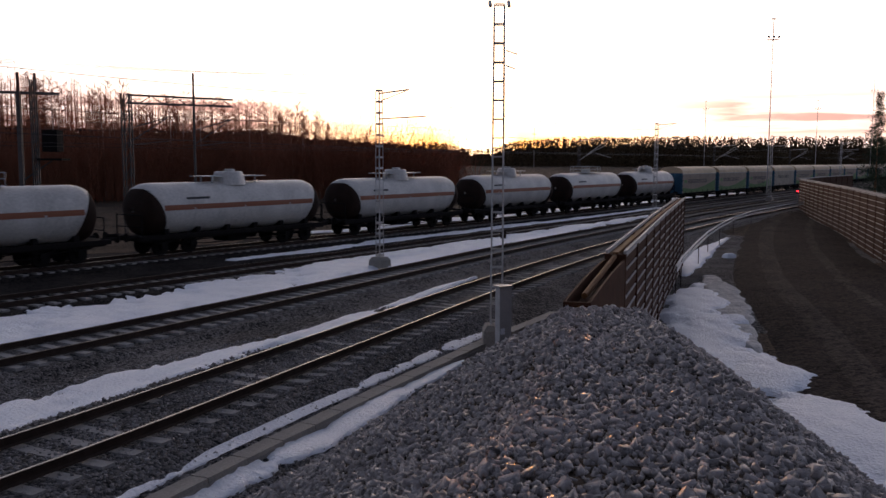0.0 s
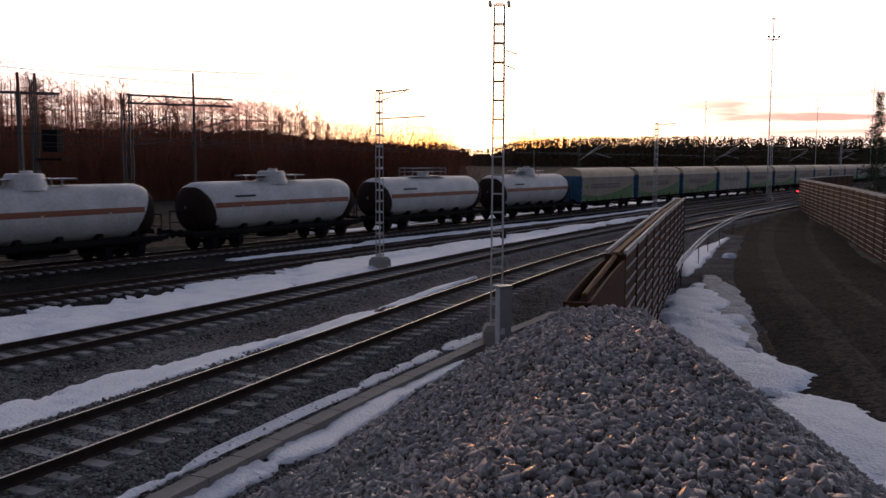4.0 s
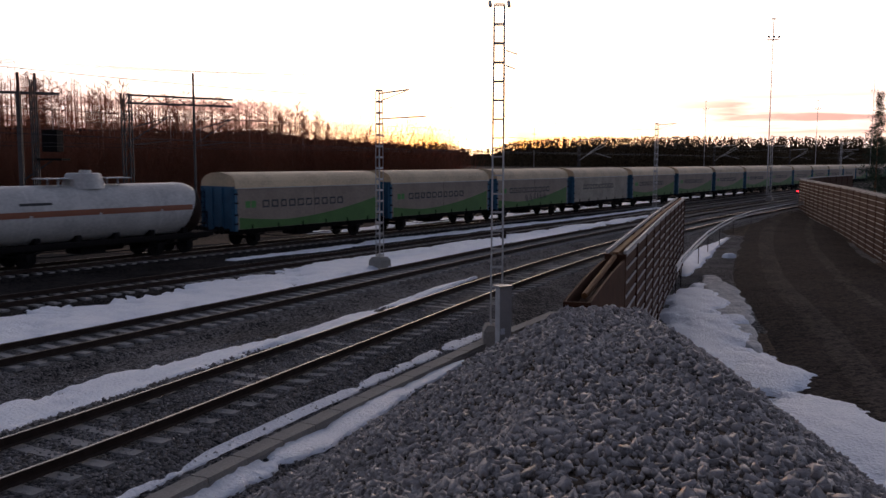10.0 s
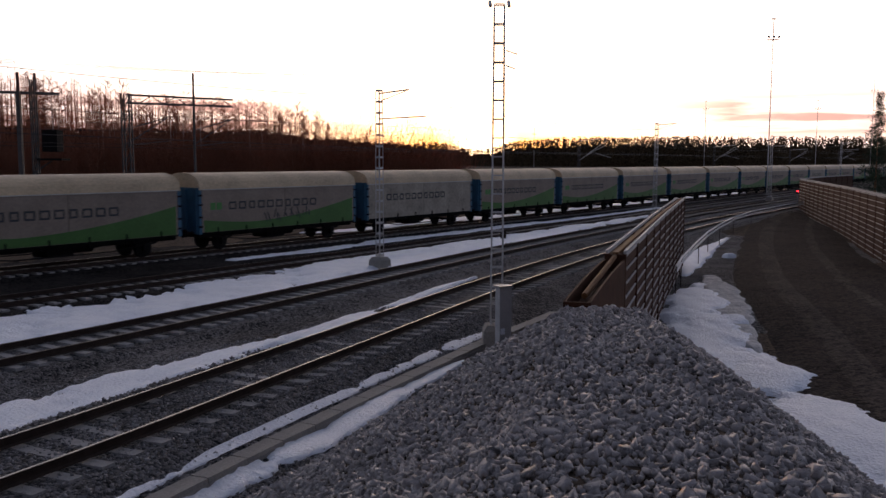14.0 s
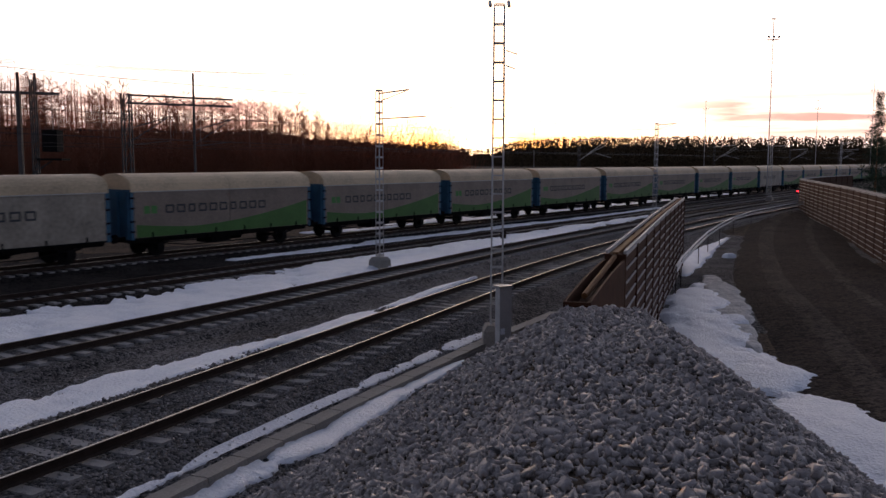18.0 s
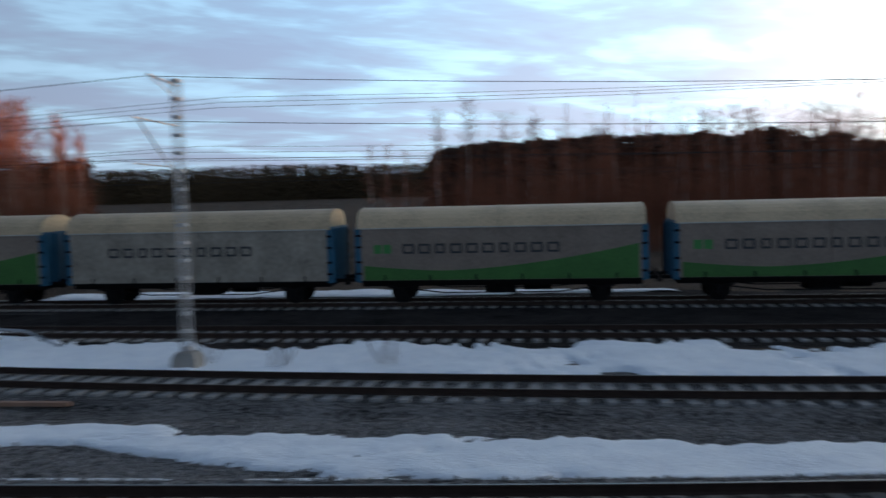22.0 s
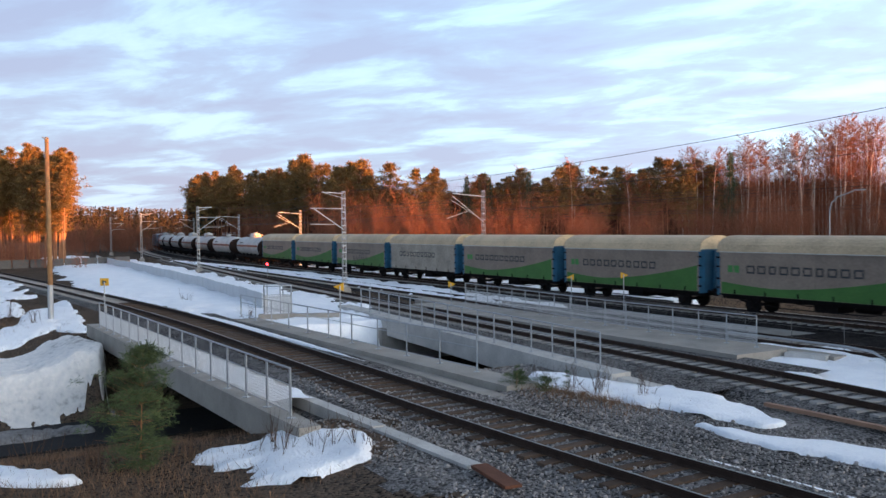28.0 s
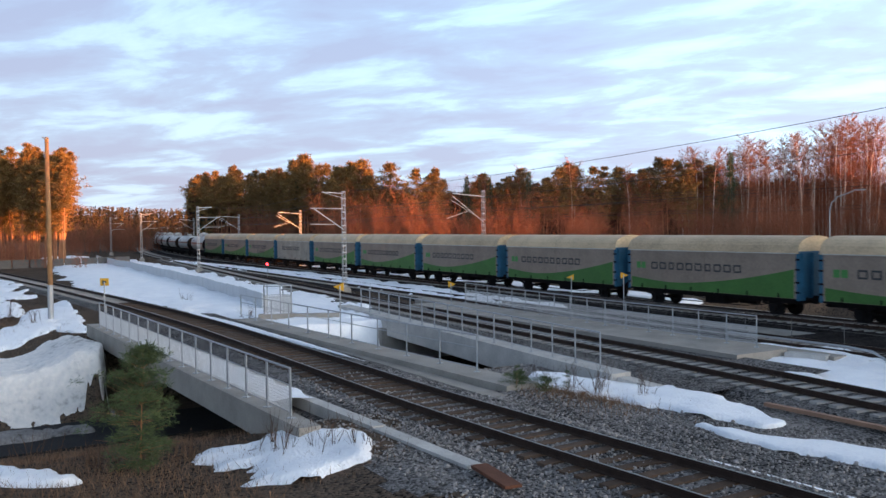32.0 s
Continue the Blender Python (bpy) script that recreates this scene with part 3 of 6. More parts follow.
def covered_wagon(pale=False, scrawl=False):
    L, W = 12.3, 2.8
    root = thing("covered_wagon", "pale grey covered goods wagon in worn paint with a curved roof" if pale else
                 "grey and green covered goods wagon with blue ends", "wagon", group="covered wagons of the train")
    wall = W_PALE if pale else W_GREY
    z0, z1 = 0.98, 3.32
    body = MB()
    body.box((0, 0, (z0 + z1) / 2), (L - 0.3, W - 0.06, z1 - z0))
    part("body", body, wall, root)
    for side in (-1, 1):
        y = side * (W / 2 - 0.02)
        for k in range(2):
            x = (k - 0.5) * (L / 2 - 0.16)
            door = part("sliding_wall", MB().box((x, y, (z0 + z1) / 2), (L / 2 - 0.19, 0.07, z1 - z0 - 0.04)), wall, root)
        part("gutter", MB().box((0, y, z1 - 0.02), (L - 0.3, 0.16, 0.05)), W_GUTTER, root, "pale worn gutter")
        part("bottom_rail", MB().box((0, y, z0 + 0.02), (L - 0.3, 0.12, 0.08)), W_DARK, root)
        face = side * (W / 2 + 0.022)
        if not pale:
            # the green sweep along the lower edge
            lo, hi = z0 + 0.07, []
            xs = np.linspace(-L / 2 + 0.28, L / 2 - 0.28, 25)
            for x in xs:
                q = x / (L / 2) * (-side)
                hi.append(z0 + 0.47 + 1.12 * (max(0, q + 0.4) / 1.4) ** 1.7 + 0.27 * (max(0, -0.4 - q) / 0.6) ** 1.5)
            mb = MB()
            mb.strip([[(x, face, lo), (x, face, min(h, 2.75))] for x, h in zip(xs, hi)])
            part("green_sweep", mb, W_GREEN, door, "green painted sweep")
        # plain bars in place of the name
        for i in range(10):
            x = -side * (-3.9 + i * 0.69)
            w, h, y = (0.50 if i % 4 != 2 else 0.40), 0.40, face + side * 0.003
            mb = MB()
            for dz in (-h / 2, h / 2):
                mb.box((x, y, 2.40 + dz * 0.85), (w, 0.006, 0.09))
            for dx in (-w / 2, w / 2):
                mb.box((x + dx * 0.86, y, 2.40), (0.09, 0.006, h * 0.85 - 0.09))
            part("letter_bar", mb, LETTER, door, "plain dark bar")
        if not pale:
            for i in range(2):
                x = -side * (-5.25 + i * 0.42)
                part("mark", MB().box((x, face + side * 0.003, 2.40), (0.34, 0.006, 0.38)), LETTER_G, door, "plain green bar")
        if scrawl:
            rnd = random.Random(4)
            for i in range(14):
                x = -side * (-1.4 + i * 0.26)
                a = (x, face + side * 0.008, 1.35 + rnd.uniform(0, 0.3))
                b = (x + rnd.uniform(-0.3, 0.3), face + side * 0.008, 1.95 + rnd.uniform(-0.2, 0.25))
                part("scrawl", MB().beam(a, b, 0.01, 0.07), LETTER, door, "dark spray-painted stroke")
        # steps and door gear
        for k in range(6):
            x = -L / 2 + 1.2 + k * (L - 2.4) / 5
            part("latch", MB().box((x, side * (W / 2 + 0.04), z0 + 0.14), (0.07, 0.04, 0.30)), W_DARK, root)
    # curved roof
    prof = [(-W / 2 - 0.06, z1 - 0.03), (-W / 2 - 0.03, z1 + 0.14)]
    for k in range(1, 12):
        a = math.pi * (1 - k / 12)
        prof.append((math.cos(a) * (W / 2 + 0.02), z1 + 0.14 + 0.72 * math.sin(a) ** 0.8))
    prof += [(W / 2 + 0.03, z1 + 0.14), (W / 2 + 0.06, z1 - 0.03)]
    roof = MB()
    roof.strip([[(x, a, b) for a, b in prof] for x in np.linspace(-L / 2, L / 2, 9)])
    for x in (-L / 2, L / 2):
        k = len(prof)
        roof.add([(x, a, b) for a, b in prof], [tuple(range(k)) if x > 0 else tuple(range(k))[::-1]])
    part("roof", roof, W_ROOF, root, "curved sheet roof", smooth=False)
    for x in np.linspace(-L / 2 + 0.1, L / 2 - 0.1, 3):
        part("roof_seam", MB().strip([[(x + e, a * 1.006, z1 + (b - z1) * 1.02 + 0.006) for a, b in prof] for e in (-0.03, 0.03)]), W_ROOF, root)
    for end in (-1, 1):
        e = MB()
        x = end * (L / 2 - 0.06)
        e.box((x, 0, (z0 + z1) / 2 + 0.03), (0.18, W + 0.04, z1 - z0 + 0.12))
        for y in (-1.25, -0.42, 0.42, 1.25):
            e.box((x + end * 0.13, y, (z0 + z1) / 2), (0.12, 0.12, z1 - z0))
        part("end_wall", e, W_BLUE, root, "blue end wall with upright ribs")
        for side in (-1, 1):
            for z in (1.35, 1.85, 2.5, 3.0):
                part("hinge", MB().box((x, side * (W / 2 + 0.035), z), (0.24, 0.04, 0.09)), W_DARK, root)
        lad = MB()
        for y in (0.9, 1.2):
            lad.tube((x + end * 0.25, y, 0.8), (x + end * 0.25, y, 3.2), 0.02)
        for z in np.arange(1.0, 3.2, 0.3):
            lad.tube((x + end * 0.25, 0.9, z), (x + end * 0.25, 1.2, z), 0.015)
        part("ladder", lad, W_DARK, root)
        for y in (-0.875, 0.875):
            bf = MB()
            bf.tube((end * L / 2, y, 1.02), (end * (L / 2 + 0.5), y, 1.02), 0.08, 0.08, 8)
            bf.tube((end * (L / 2 + 0.5), y, 1.02), (end * (L / 2 + 0.56), y, 1.02), 0.22, 0.22, 12)
            part("buffer", bf, W_DARK, root)
    under(root, L, W, (-4.3, 4.3))
    return root


def under(root, L, W, axles, r=0.47):
    fr = MB()
    for y in (-0.95, 0.95):
        fr.box((0, y, 0.86), (L - 0.2, 0.14, 0.24))
    for x in np.linspace(-L / 2 + 0.2, L / 2 - 0.2, 6):
        fr.box((x, 0, 0.86), (0.16, 2.3, 0.18))
    fr.box((0, 0, 0.55), (1.3, 1.3, 0.35))
    fr.tube((1.0, 0.4, 0.6), (2.2, 0.4, 0.6), 0.22, 0.22, 10)
    for y in (-1.05, 1.05):
        fr.path([(-L / 2 + 1.2, y, 0.75), (-L / 5, y, 0.45), (L / 5, y, 0.45), (L / 2 - 1.2, y, 0.75)], 0.03)
    part("underframe", fr, W_DARK, root)
    wm = bpy.data.meshes.get("wheelset_shared")
    if wm is None:
        w = MB()
        for y in (-0.76, 0.76):
            w.tube((0, y - 0.065, 0), (0, y + 0.065, 0), r, r, 20)
            w.tube((0, y - 0.09 * (1 if y > 0 else -1), 0), (0, y - 0.06 * (1 if y > 0 else -1), 0), r + 0.03, r + 0.03, 20)
        w.tube((0, -0.8, 0), (0, 0.8, 0), 0.09, 0.09, 8)
        wm = w.mesh("wheelset_shared", W_DARK)
    for x in axles:
        ws = new("wheelset", wm)
        ws.parent, ws.location = root, (x, 0, r)
        for y in (-1.03, 1.03):
            bx = MB()
            bx.box((x, y, 0.5), (0.34, 0.2, 0.34))
            bx.beam((x - 0.6, y, 0.72), (x, y, 0.62), 0.12, 0.08)
            bx.beam((x, y, 0.62), (x + 0.6, y, 0.72), 0.12, 0.08)
            part("axle_box", bx, W_DARK, root)


def tank_wagon(kind=0):
    L, r, zc = 13.2, 1.36, 2.32
    root = thing("tank_wagon", "dirty white tank wagon with an orange stripe and a domed manhole", "wagon", group="tank wagons of the train")
    n = 28
    ring = [(math.sin(2 * math.pi * i / n), math.cos(2 * math.pi * i / n)) for i in range(n)]
    ends = [(-6.15, 0.35), (-6.08, 0.7), (-5.9, 0.9), (-5.6, 0.98), (-5.2, 1.0), (5.2, 1.0), (5.6, 0.98), (5.9, 0.9), (6.08, 0.7), (6.15, 0.35)]
    mb = MB()
    mb.strip([[(x, a * r * k, zc + b * r * k) for a, b in ring] for x, k in ends], True)
    for x, k in (ends[0], ends[-1]):
        mb.add([(x, a * r * k, zc + b * r * k) for a, b in ring], [tuple(range(n)) if x < 0 else tuple(range(n))[::-1]])
    part("tank", mb, T_WHITE, root, "white cylindrical tank", smooth=True)
    for end in (-1, 1):
        cap = MB()
        # painted end: it reaches far along the belly and fades out towards the top
        px, pk = [4.0, 5.2, 5.6, 5.9, 6.08, 6.16, 6.18], [1.0, 1.0, 0.98, 0.9, 0.7, 0.35, 0.02]
        rows = []
        for f in (0.0, 0.15, 0.3, 0.42, 0.52, 0.62, 0.70, 0.78, 0.85, 0.91, 0.95, 0.98, 1.0):
            row = []
            for a, b in ring:
                x0 = 4.95 + 1.05 * (0.5 + 0.5 * b) ** 1.4
                x = x0 + (6.18 - x0) * f
                k = float(np.interp(x, px, pk))
                row.append((end * (x + 0.05 * f), a * (r * k + 0.012 + 0.05 * f), zc + b * (r * k + 0.012 + 0.05 * f)))
            rows.append(row)
        cap.strip(rows if end > 0 else rows[::-1], True)
        part("end_dish", cap, T_END, root, "dark brown dished end", smooth=True)
    for side in (-1, 1):
        bd = MB()
        rows = []
        for x in np.linspace(-5.3, 5.3, 8):
            rows.append([(x, side * math.cos(a) * (r + 0.008), zc + math.sin(a) * (r + 0.008)) for a in (-0.02, 0.08, 0.18)])
        bd.strip(rows)
        part("stripe", bd, T_BAND, root, "orange stripe")
        a = 0.42
        part("letter_bar", MB().box((side * 3.1, side * math.cos(a) * (r + 0.012), zc + math.sin(a) * (r + 0.012)), (1.5, 0.03, 0.12)), LETTER, root, "plain dark bar")
    for x in (-3.4, 0.0, 3.4):
        sm = MB()
        sm.strip([[(x + e, a * (r + 0.012), zc + b * (r + 0.012)) for a, b in ring] for e in (-0.05, 0.05)], True)
        part("tank_band", sm, T_WHITE, root)
    # dome with platform and rails
    dm = MB()
    if kind == 0:
        dm.strip([[(a * k[0] + 0, b * k[0] * 0.8, k[1]) for a, b in ring] for k in ((1.08, zc + r - 0.2), (0.84, zc + r + 0.50), (0.76, zc + r + 0.55))], True)
        dm.add([(a * 0.76, b * 0.608, zc + r + 0.55) for a, b in ring], [tuple(range(n))[::-1]])
        dm.tube((0.1, 0, zc + r + 0.5), (0.1, 0, zc + r + 0.68), 0.30, 0.28, 12)
    else:
        dm.tube((0, 0, zc + r - 0.1), (0, 0, zc + r + 0.32), 0.45, 0.42, 16)
        dm.tube((0, 0, zc + r + 0.32), (0, 0, zc + r + 0.38), 0.5, 0.5, 16)
    part("dome", dm, T_WHITE, root, "domed manhole cover", smooth=False)
    pl = MB()
    if kind:
        pl.box((0, 0, zc + r + 0.03), (4.2, 1.2, 0.04))
    else:
        for x in (-1.55, 1.55):
            pl.box((x, 0, zc + r + 0.30), (1.4, 1.1, 0.05))
            pl.beam((x, -0.45, zc + r - 0.15), (x, -0.45, zc + r + 0.30), 0.05, 0.05).beam((x, 0.45, zc + r - 0.15), (x, 0.45, zc + r + 0.30), 0.05, 0.05)
    for y in (-0.6, 0.6):
        if kind:
            for x in (-2.05, -1.4, 1.4, 2.05):
                pl.tube((x, y, zc + r + 0.03), (x, y, zc + r + 0.62), 0.02)
        if kind:
            for zz in (0.35, 0.62):
                pl.tube((-2.05, y, zc + r + zz), (2.05, y, zc + r + zz), 0.02)
    part("platform", pl, GALV, root, "walkway on top of the tank")
    # end steps and buffers
    for end in (-1, 1):
        st = MB()
        for y in (-1.05, 1.05):
            st.beam((end * 6.45, y, 0.9), (end * 6.45, y, 2.1), 0.05, 0.05)
        st.beam((end * 6.45, -1.05, 2.1), (end * 6.45, 1.05, 2.1), 0.05, 0.05).beam((end * 6.45, -1.05, 1.5), (end * 6.45, 1.05, 1.5), 0.04, 0.04)
        part("end_rail", st, W_DARK, root)
        for y in (-0.875, 0.875):
            bf = MB()
            bf.tube((end * 6.4, y, 1.04), (end * 7.2, y, 1.04), 0.09, 0.09, 8)
            bf.tube((end * 7.2, y, 1.04), (end * 7.28, y, 1.04), 0.22, 0.22, 12)
            part("buffer", bf, W_DARK, root)
    und = MB()
    und.box((0, 0, 0.95), (13.4, 2.5, 0.22))
    for x in np.linspace(-5, 5, 6):
        und.box((x, 0, 1.15), (0.25, 2.2, 0.4))
    part("cradle", und, W_DARK, root)
    under(root, L, 2.7, (-5.2, -3.4, 3.4, 5.2))
    return root


def locomotive():
    root = thing("locomotive", "dark blue-grey electric locomotive with a pale roof", "locomotive")
    mb = MB()
    out = [(-8.9, 1.0), (8.9, 1.0), (9.0, 2.2), (8.4, 3.7), (-8.4, 3.7), (-9.0, 2.2)]
    mb.prism(out, -1.48, 1.48)
    part("body", mb, LOCO, root)
    rf = MB()
    rf.prism([(-8.3, 3.7), (8.3, 3.7), (7.9, 4.0), (-7.9, 4.0)], -1.3, 1.3)
    for x in (-5, 5):
        rf.beam((x - 1, 0, 4.0), (x + 0.8, 0, 4.9), 0.08, 0.08).beam((x + 0.8, 0, 4.9), (x - 0.6, 0, 5.6), 0.08, 0.08).box((x - 0.6, 0, 5.6), (0.3, 1.6, 0.06))
    part("roof_gear", rf, GALV, root)
    for side in (-1, 1):
        for x in (-7.6, 7.6):
            part("cab_window", MB().box((x, side * 1.49, 2.9), (0.9, 0.03, 0.7)), BLACK, root)
    under(root, 17.6, 2.9, (-6.8, -4.0, 4.0, 6.8), 0.47)
    return root


covered = covered_wagon()
covered_pale = covered_wagon(pale=True)
covered_scrawl = covered_wagon(scrawl=True)
tank_a, tank_b = tank_wagon(0), tank_wagon(1)
loco = locomotive()
TRAIN = []   # thing, distance of its middle behind the first covered wagon's front
used = set()


def take(ob):
    if ob.name in used:
        return copy_thing(ob, Matrix.Identity(4))
    used.add(ob.name)
    return ob


for i in range(22):
    TRAIN.append((take(covered_pale if i in (3, 12) else covered_scrawl if i == 2 else covered), PITCH * (i + 0.5)))
for i in range(7):
    TRAIN.append((take(tank_b if i in (1, 5) else tank_a), -TPITCH * (i + 0.5)))
TRAIN.append((loco, -TPITCH * 7 - 9.8))


def on_line(s):
    f, z = TRACKS["d"]
    d = float(f(s + 0.5)) - float(f(s - 0.5))
    return Matrix.Translation(sp(s, float(f(s)), z)) @ Matrix.Rotation(radians(HEAD) + math.atan(d), 4, "Z")

# ---- noise barriers ----


def barrier(pts, z_top, z_bot, name_label, solid_first=0.0, double=False, spacing=2.6, thick=0.36, face_side=1):
    """A fence of grooved boards between posts along a line of plan points."""
    root = thing("noise_barrier", name_label, "barrier", kind="structure")
    lens = [0.0]
    for a, b in zip(pts[:-1], pts[1:]):
        lens.append(lens[-1] + math.dist(a, b))

    def along(d):
        i = max(0, min(len(pts) - 2, int(np.searchsorted(lens, d)) - 1))
        k = (d - lens[i]) / (lens[i + 1] - lens[i])
        a, b = Vector((*pts[i], 0)), Vector((*pts[i + 1], 0))
        t = (b - a).normalized()
        return a.lerp(b, k), t, Vector((t.y, -t.x, 0)) * face_side
    ds = list(np.arange(0, lens[-1], spacing)) + [lens[-1]]
    post = MB().box((0, 0, 0), (0.14, thick + 0.06, 1.0)).mesh("post", BARRIER)
    slat_h = 0.29
    for k, d in enumerate(ds):
        c, t, o = along(d)
        zb = z_bot(c.x, c.y) if callable(z_bot) else z_bot
        q = new("post", post)
        q.parent = root
        q.matrix_basis = Matrix.Translation((c.x, c.y, (zb + z_top) / 2 - 0.15)) @ Matrix.Rotation(math.atan2(t.y, t.x), 4, "Z") @ Matrix.Diagonal((1, 1, z_top - zb + 0.3, 1))
        if k == len(ds) - 1:
            break
        e, t2, o2 = along(ds[k + 1])
        span = e - c
        tt = span.normalized()
        oo = Vector((tt.y, -tt.x, 0)) * face_side
        mid = (c + e) / 2
        core = MB()
        core.beam(Vector((mid.x, mid.y, (zb + z_top) / 2 - 0.15)) - span * 0.48, Vector((mid.x, mid.y, (zb + z_top) / 2 - 0.15)) + span * 0.48, thick * 0.7, z_top - zb + 0.05)
        part("panel", core, BARRIER, root)
        solid = d < solid_first
        if not solid:
            for z in np.arange(z_top - 0.16, zb, -slat_h):
                b = MB()
                for sd_ in (1, -1):
                    off = oo * sd_ * (thick * 0.35 + 0.03)
                    b.beam(Vector((mid.x, mid.y, z)) + off - span * 0.47, Vector((mid.x, mid.y, z)) + off + span * 0.47, 0.05, 0.24)
                part("board", b, BARRIER, root)
                g = MB()
                off = oo * (thick * 0.35 + 0.062)
                g.beam(Vector((mid.x, mid.y, z + 0.115)) + off - span * 0.42, Vector((mid.x, mid.y, z + 0.115)) + off + span * 0.42, 0.03, 0.032)
                part("drip_edge", g, SLAT, root, "pale metal edge")
        for sd_ in (1, -1):
            cp = MB()
            off = oo * sd_ * (thick * 0.5)
            cp.beam(Vector((c.x, c.y, z_top + 0.03)) + off, Vector((e.x, e.y, z_top + 0.03)) + off, 0.06, 0.07)
            part("capping", cp, SLAT, root, "pale capping rail")
        ct = MB()
        ct.beam(Vector((c.x, c.y, z_top + 0.0)), Vector((e.x, e.y, z_top + 0.0)), thick * 0.32, 0.06)
        part("top_board", ct, BARRIER_TOP, root, "orange-brown top board")
    return root


barrier([(3.44, 17.0), (7.3, 29.0), (11.6, 42.0)], EYE - 1.85, -0.8, "brown noise barrier with pale grooved boards beside a heap of stone")
wing = thing("barrier_wing", "curved brown steel end of a noise barrier, half buried in stone", "barrier", kind="structure")
wa, wb = Vector((2.02, 12.75, 0)), Vector((3.40, 16.9, 0))
wt = (wb - wa).normalized()
wo_ = Vector((wt.y, -wt.x, 0))
for sd_, nm in ((-1, "side_board"), (1, "side_board")):
    rows = []
    for k in np.linspace(0, 1, 15):
        c = wa.lerp(wb, float(k)) + wo_ * (0.19 * sd_)
        top = EYE - 1.85 - 0.10 - 0.16 * (1 - float(k)) ** 2
        rows.append([c + wo_ * -0.02 + Vector((0, 0, 0.5)), c + wo_ * 0.02 + Vector((0, 0, 0.5)), c + wo_ * 0.02 + Vector((0, 0, top)), c + wo_ * -0.02 + Vector((0, 0, top))])
    part(nm, MB().strip(rows, True), BARRIER, wing)
part("end_plate", MB().beam(wa - wo_ * 0.21 + Vector((0, 0, 1.5)), wa + wo_ * 0.21 + Vector((0, 0, 1.5)), 0.04, 1.9), BARRIER, wing)
part("floor_board", MB().beam(wa + Vector((0, 0, EYE - 2.35)), wb + Vector((0, 0, EYE - 2.2)), 0.34, 0.04), BARRIER, wing)
part("top_tube", MB().tube(wa.lerp(wb, 0.15) + Vector((0, 0, EYE - 2.12)), wb + Vector((0, 0, EYE - 1.9)), 0.05, 0.05, 8), BARRIER_TOP, wing)
barrier([(21.2, 38.5), (22.9, 44.0), (27.5, 58.0), (32.0, 73.0), (36.5, 88.0), (44.0, 100.0), (53.0, 112.0)], EYE - 1.85, -0.9, "long brown noise barrier with pale grooved boards beside the dirt road", face_side=-1, spacing=3.0)

# ---- dirt road and its guard rail ----


def sheet(name, centre, widths, dz, material, label, category, rough=0.02, seed=1, across=9, step=0.8):
    """A surface that lies on the ground along a line."""
    fx, fy = spline([(i, c[0]) for i, c in enumerate(centre)]), spline([(i, c[1]) for i, c in enumerate(centre)])
    fw = spline([(i, w) for i, w in enumerate(widths)])
    n = int(sum(math.dist(a, b) for a, b in zip(centre[:-1], centre[1:])) / step) + 2
    rows = []
    for t in np.linspace(0, len(centre) - 1, n):
        c = Vector((float(fx(t)), float(fy(t)), 0))
        d = Vector((float(fx(t + .01)) - c.x, float(fy(t + .01)) - c.y, 0)).normalized()
        o = Vector((d.y, -d.x, 0))
        w = max(0.05, float(fw(t)))
        row = []
        for k in np.linspace(-1, 1, across):
            q = c + o * (k * w / 2)
            rut = -0.06 * (math.exp(-((abs(k) - 0.42) / 0.13) ** 2))
            row.append((q.x, q.y, gz(q.x, q.y) + dz * (1 - k ** 4) + rut * (dz > 0.05) + rough * float(wave(q.x, q.y, 2.0, seed))))
        rows.append(row)
    return tagged(part(name, MB().strip(rows), material, smooth=True), label, category, kind="structure")


sheet("dirt_road", [(8.5, 4), (10.3, 14), (13.0, 24), (16.0, 36), (21.5, 52), (28.0, 68), (36.0, 84), (46.0, 98), (60.0, 110)], [7, 7, 7, 7, 6.5, 6.5, 6.5, 6.5, 6.5], 0.14, DIRT_ROAD, "dark dirt road with worn wheel ruts", "road")

RUN = [(8.5, 4), (10.3, 14), (13.0, 24), (16.0, 36), (21.5, 52), (28.0, 68), (36.0, 84), (46.0, 98)]
for off, w in ((-1.7, 1.7), (0.9, 1.5)):
    sheet("wheel_track", [(x + off * 0.93, y - off * 0.36) for x, y in RUN], [w] * 8, 0.155, RUT, "pale worn wheel track along a dirt road", "road", rough=0.008, across=5)
guard = thing("guard_rail", "white painted pipe guard rail on short posts", "guard rail", kind="structure")
gpts = [sp(s, p, 0.62) for s, p in ((31, 11.4), (34, 12.3), (42.2, 14.4), (47.5, 15.7), (53.6, 17.0), (61, 18.4), (68.8, 19.4), (84, 20.0), (97, 19.6))]
part("top_pipe", MB().path(gpts, 0.055, 8), PANEL, guard)
part("lower_pipe", MB().path([q - Vector((0, 0, 0.2)) for q in gpts], 0.05, 8), PANEL, guard)
for a, b in zip(gpts[:-1], gpts[1:]):
    for k in (0.0,):
        q = a.lerp(b, k)
        part("post", MB().tube((q.x, q.y, gz(q.x, q.y) - 0.2), q, 0.018), RUST, guard)

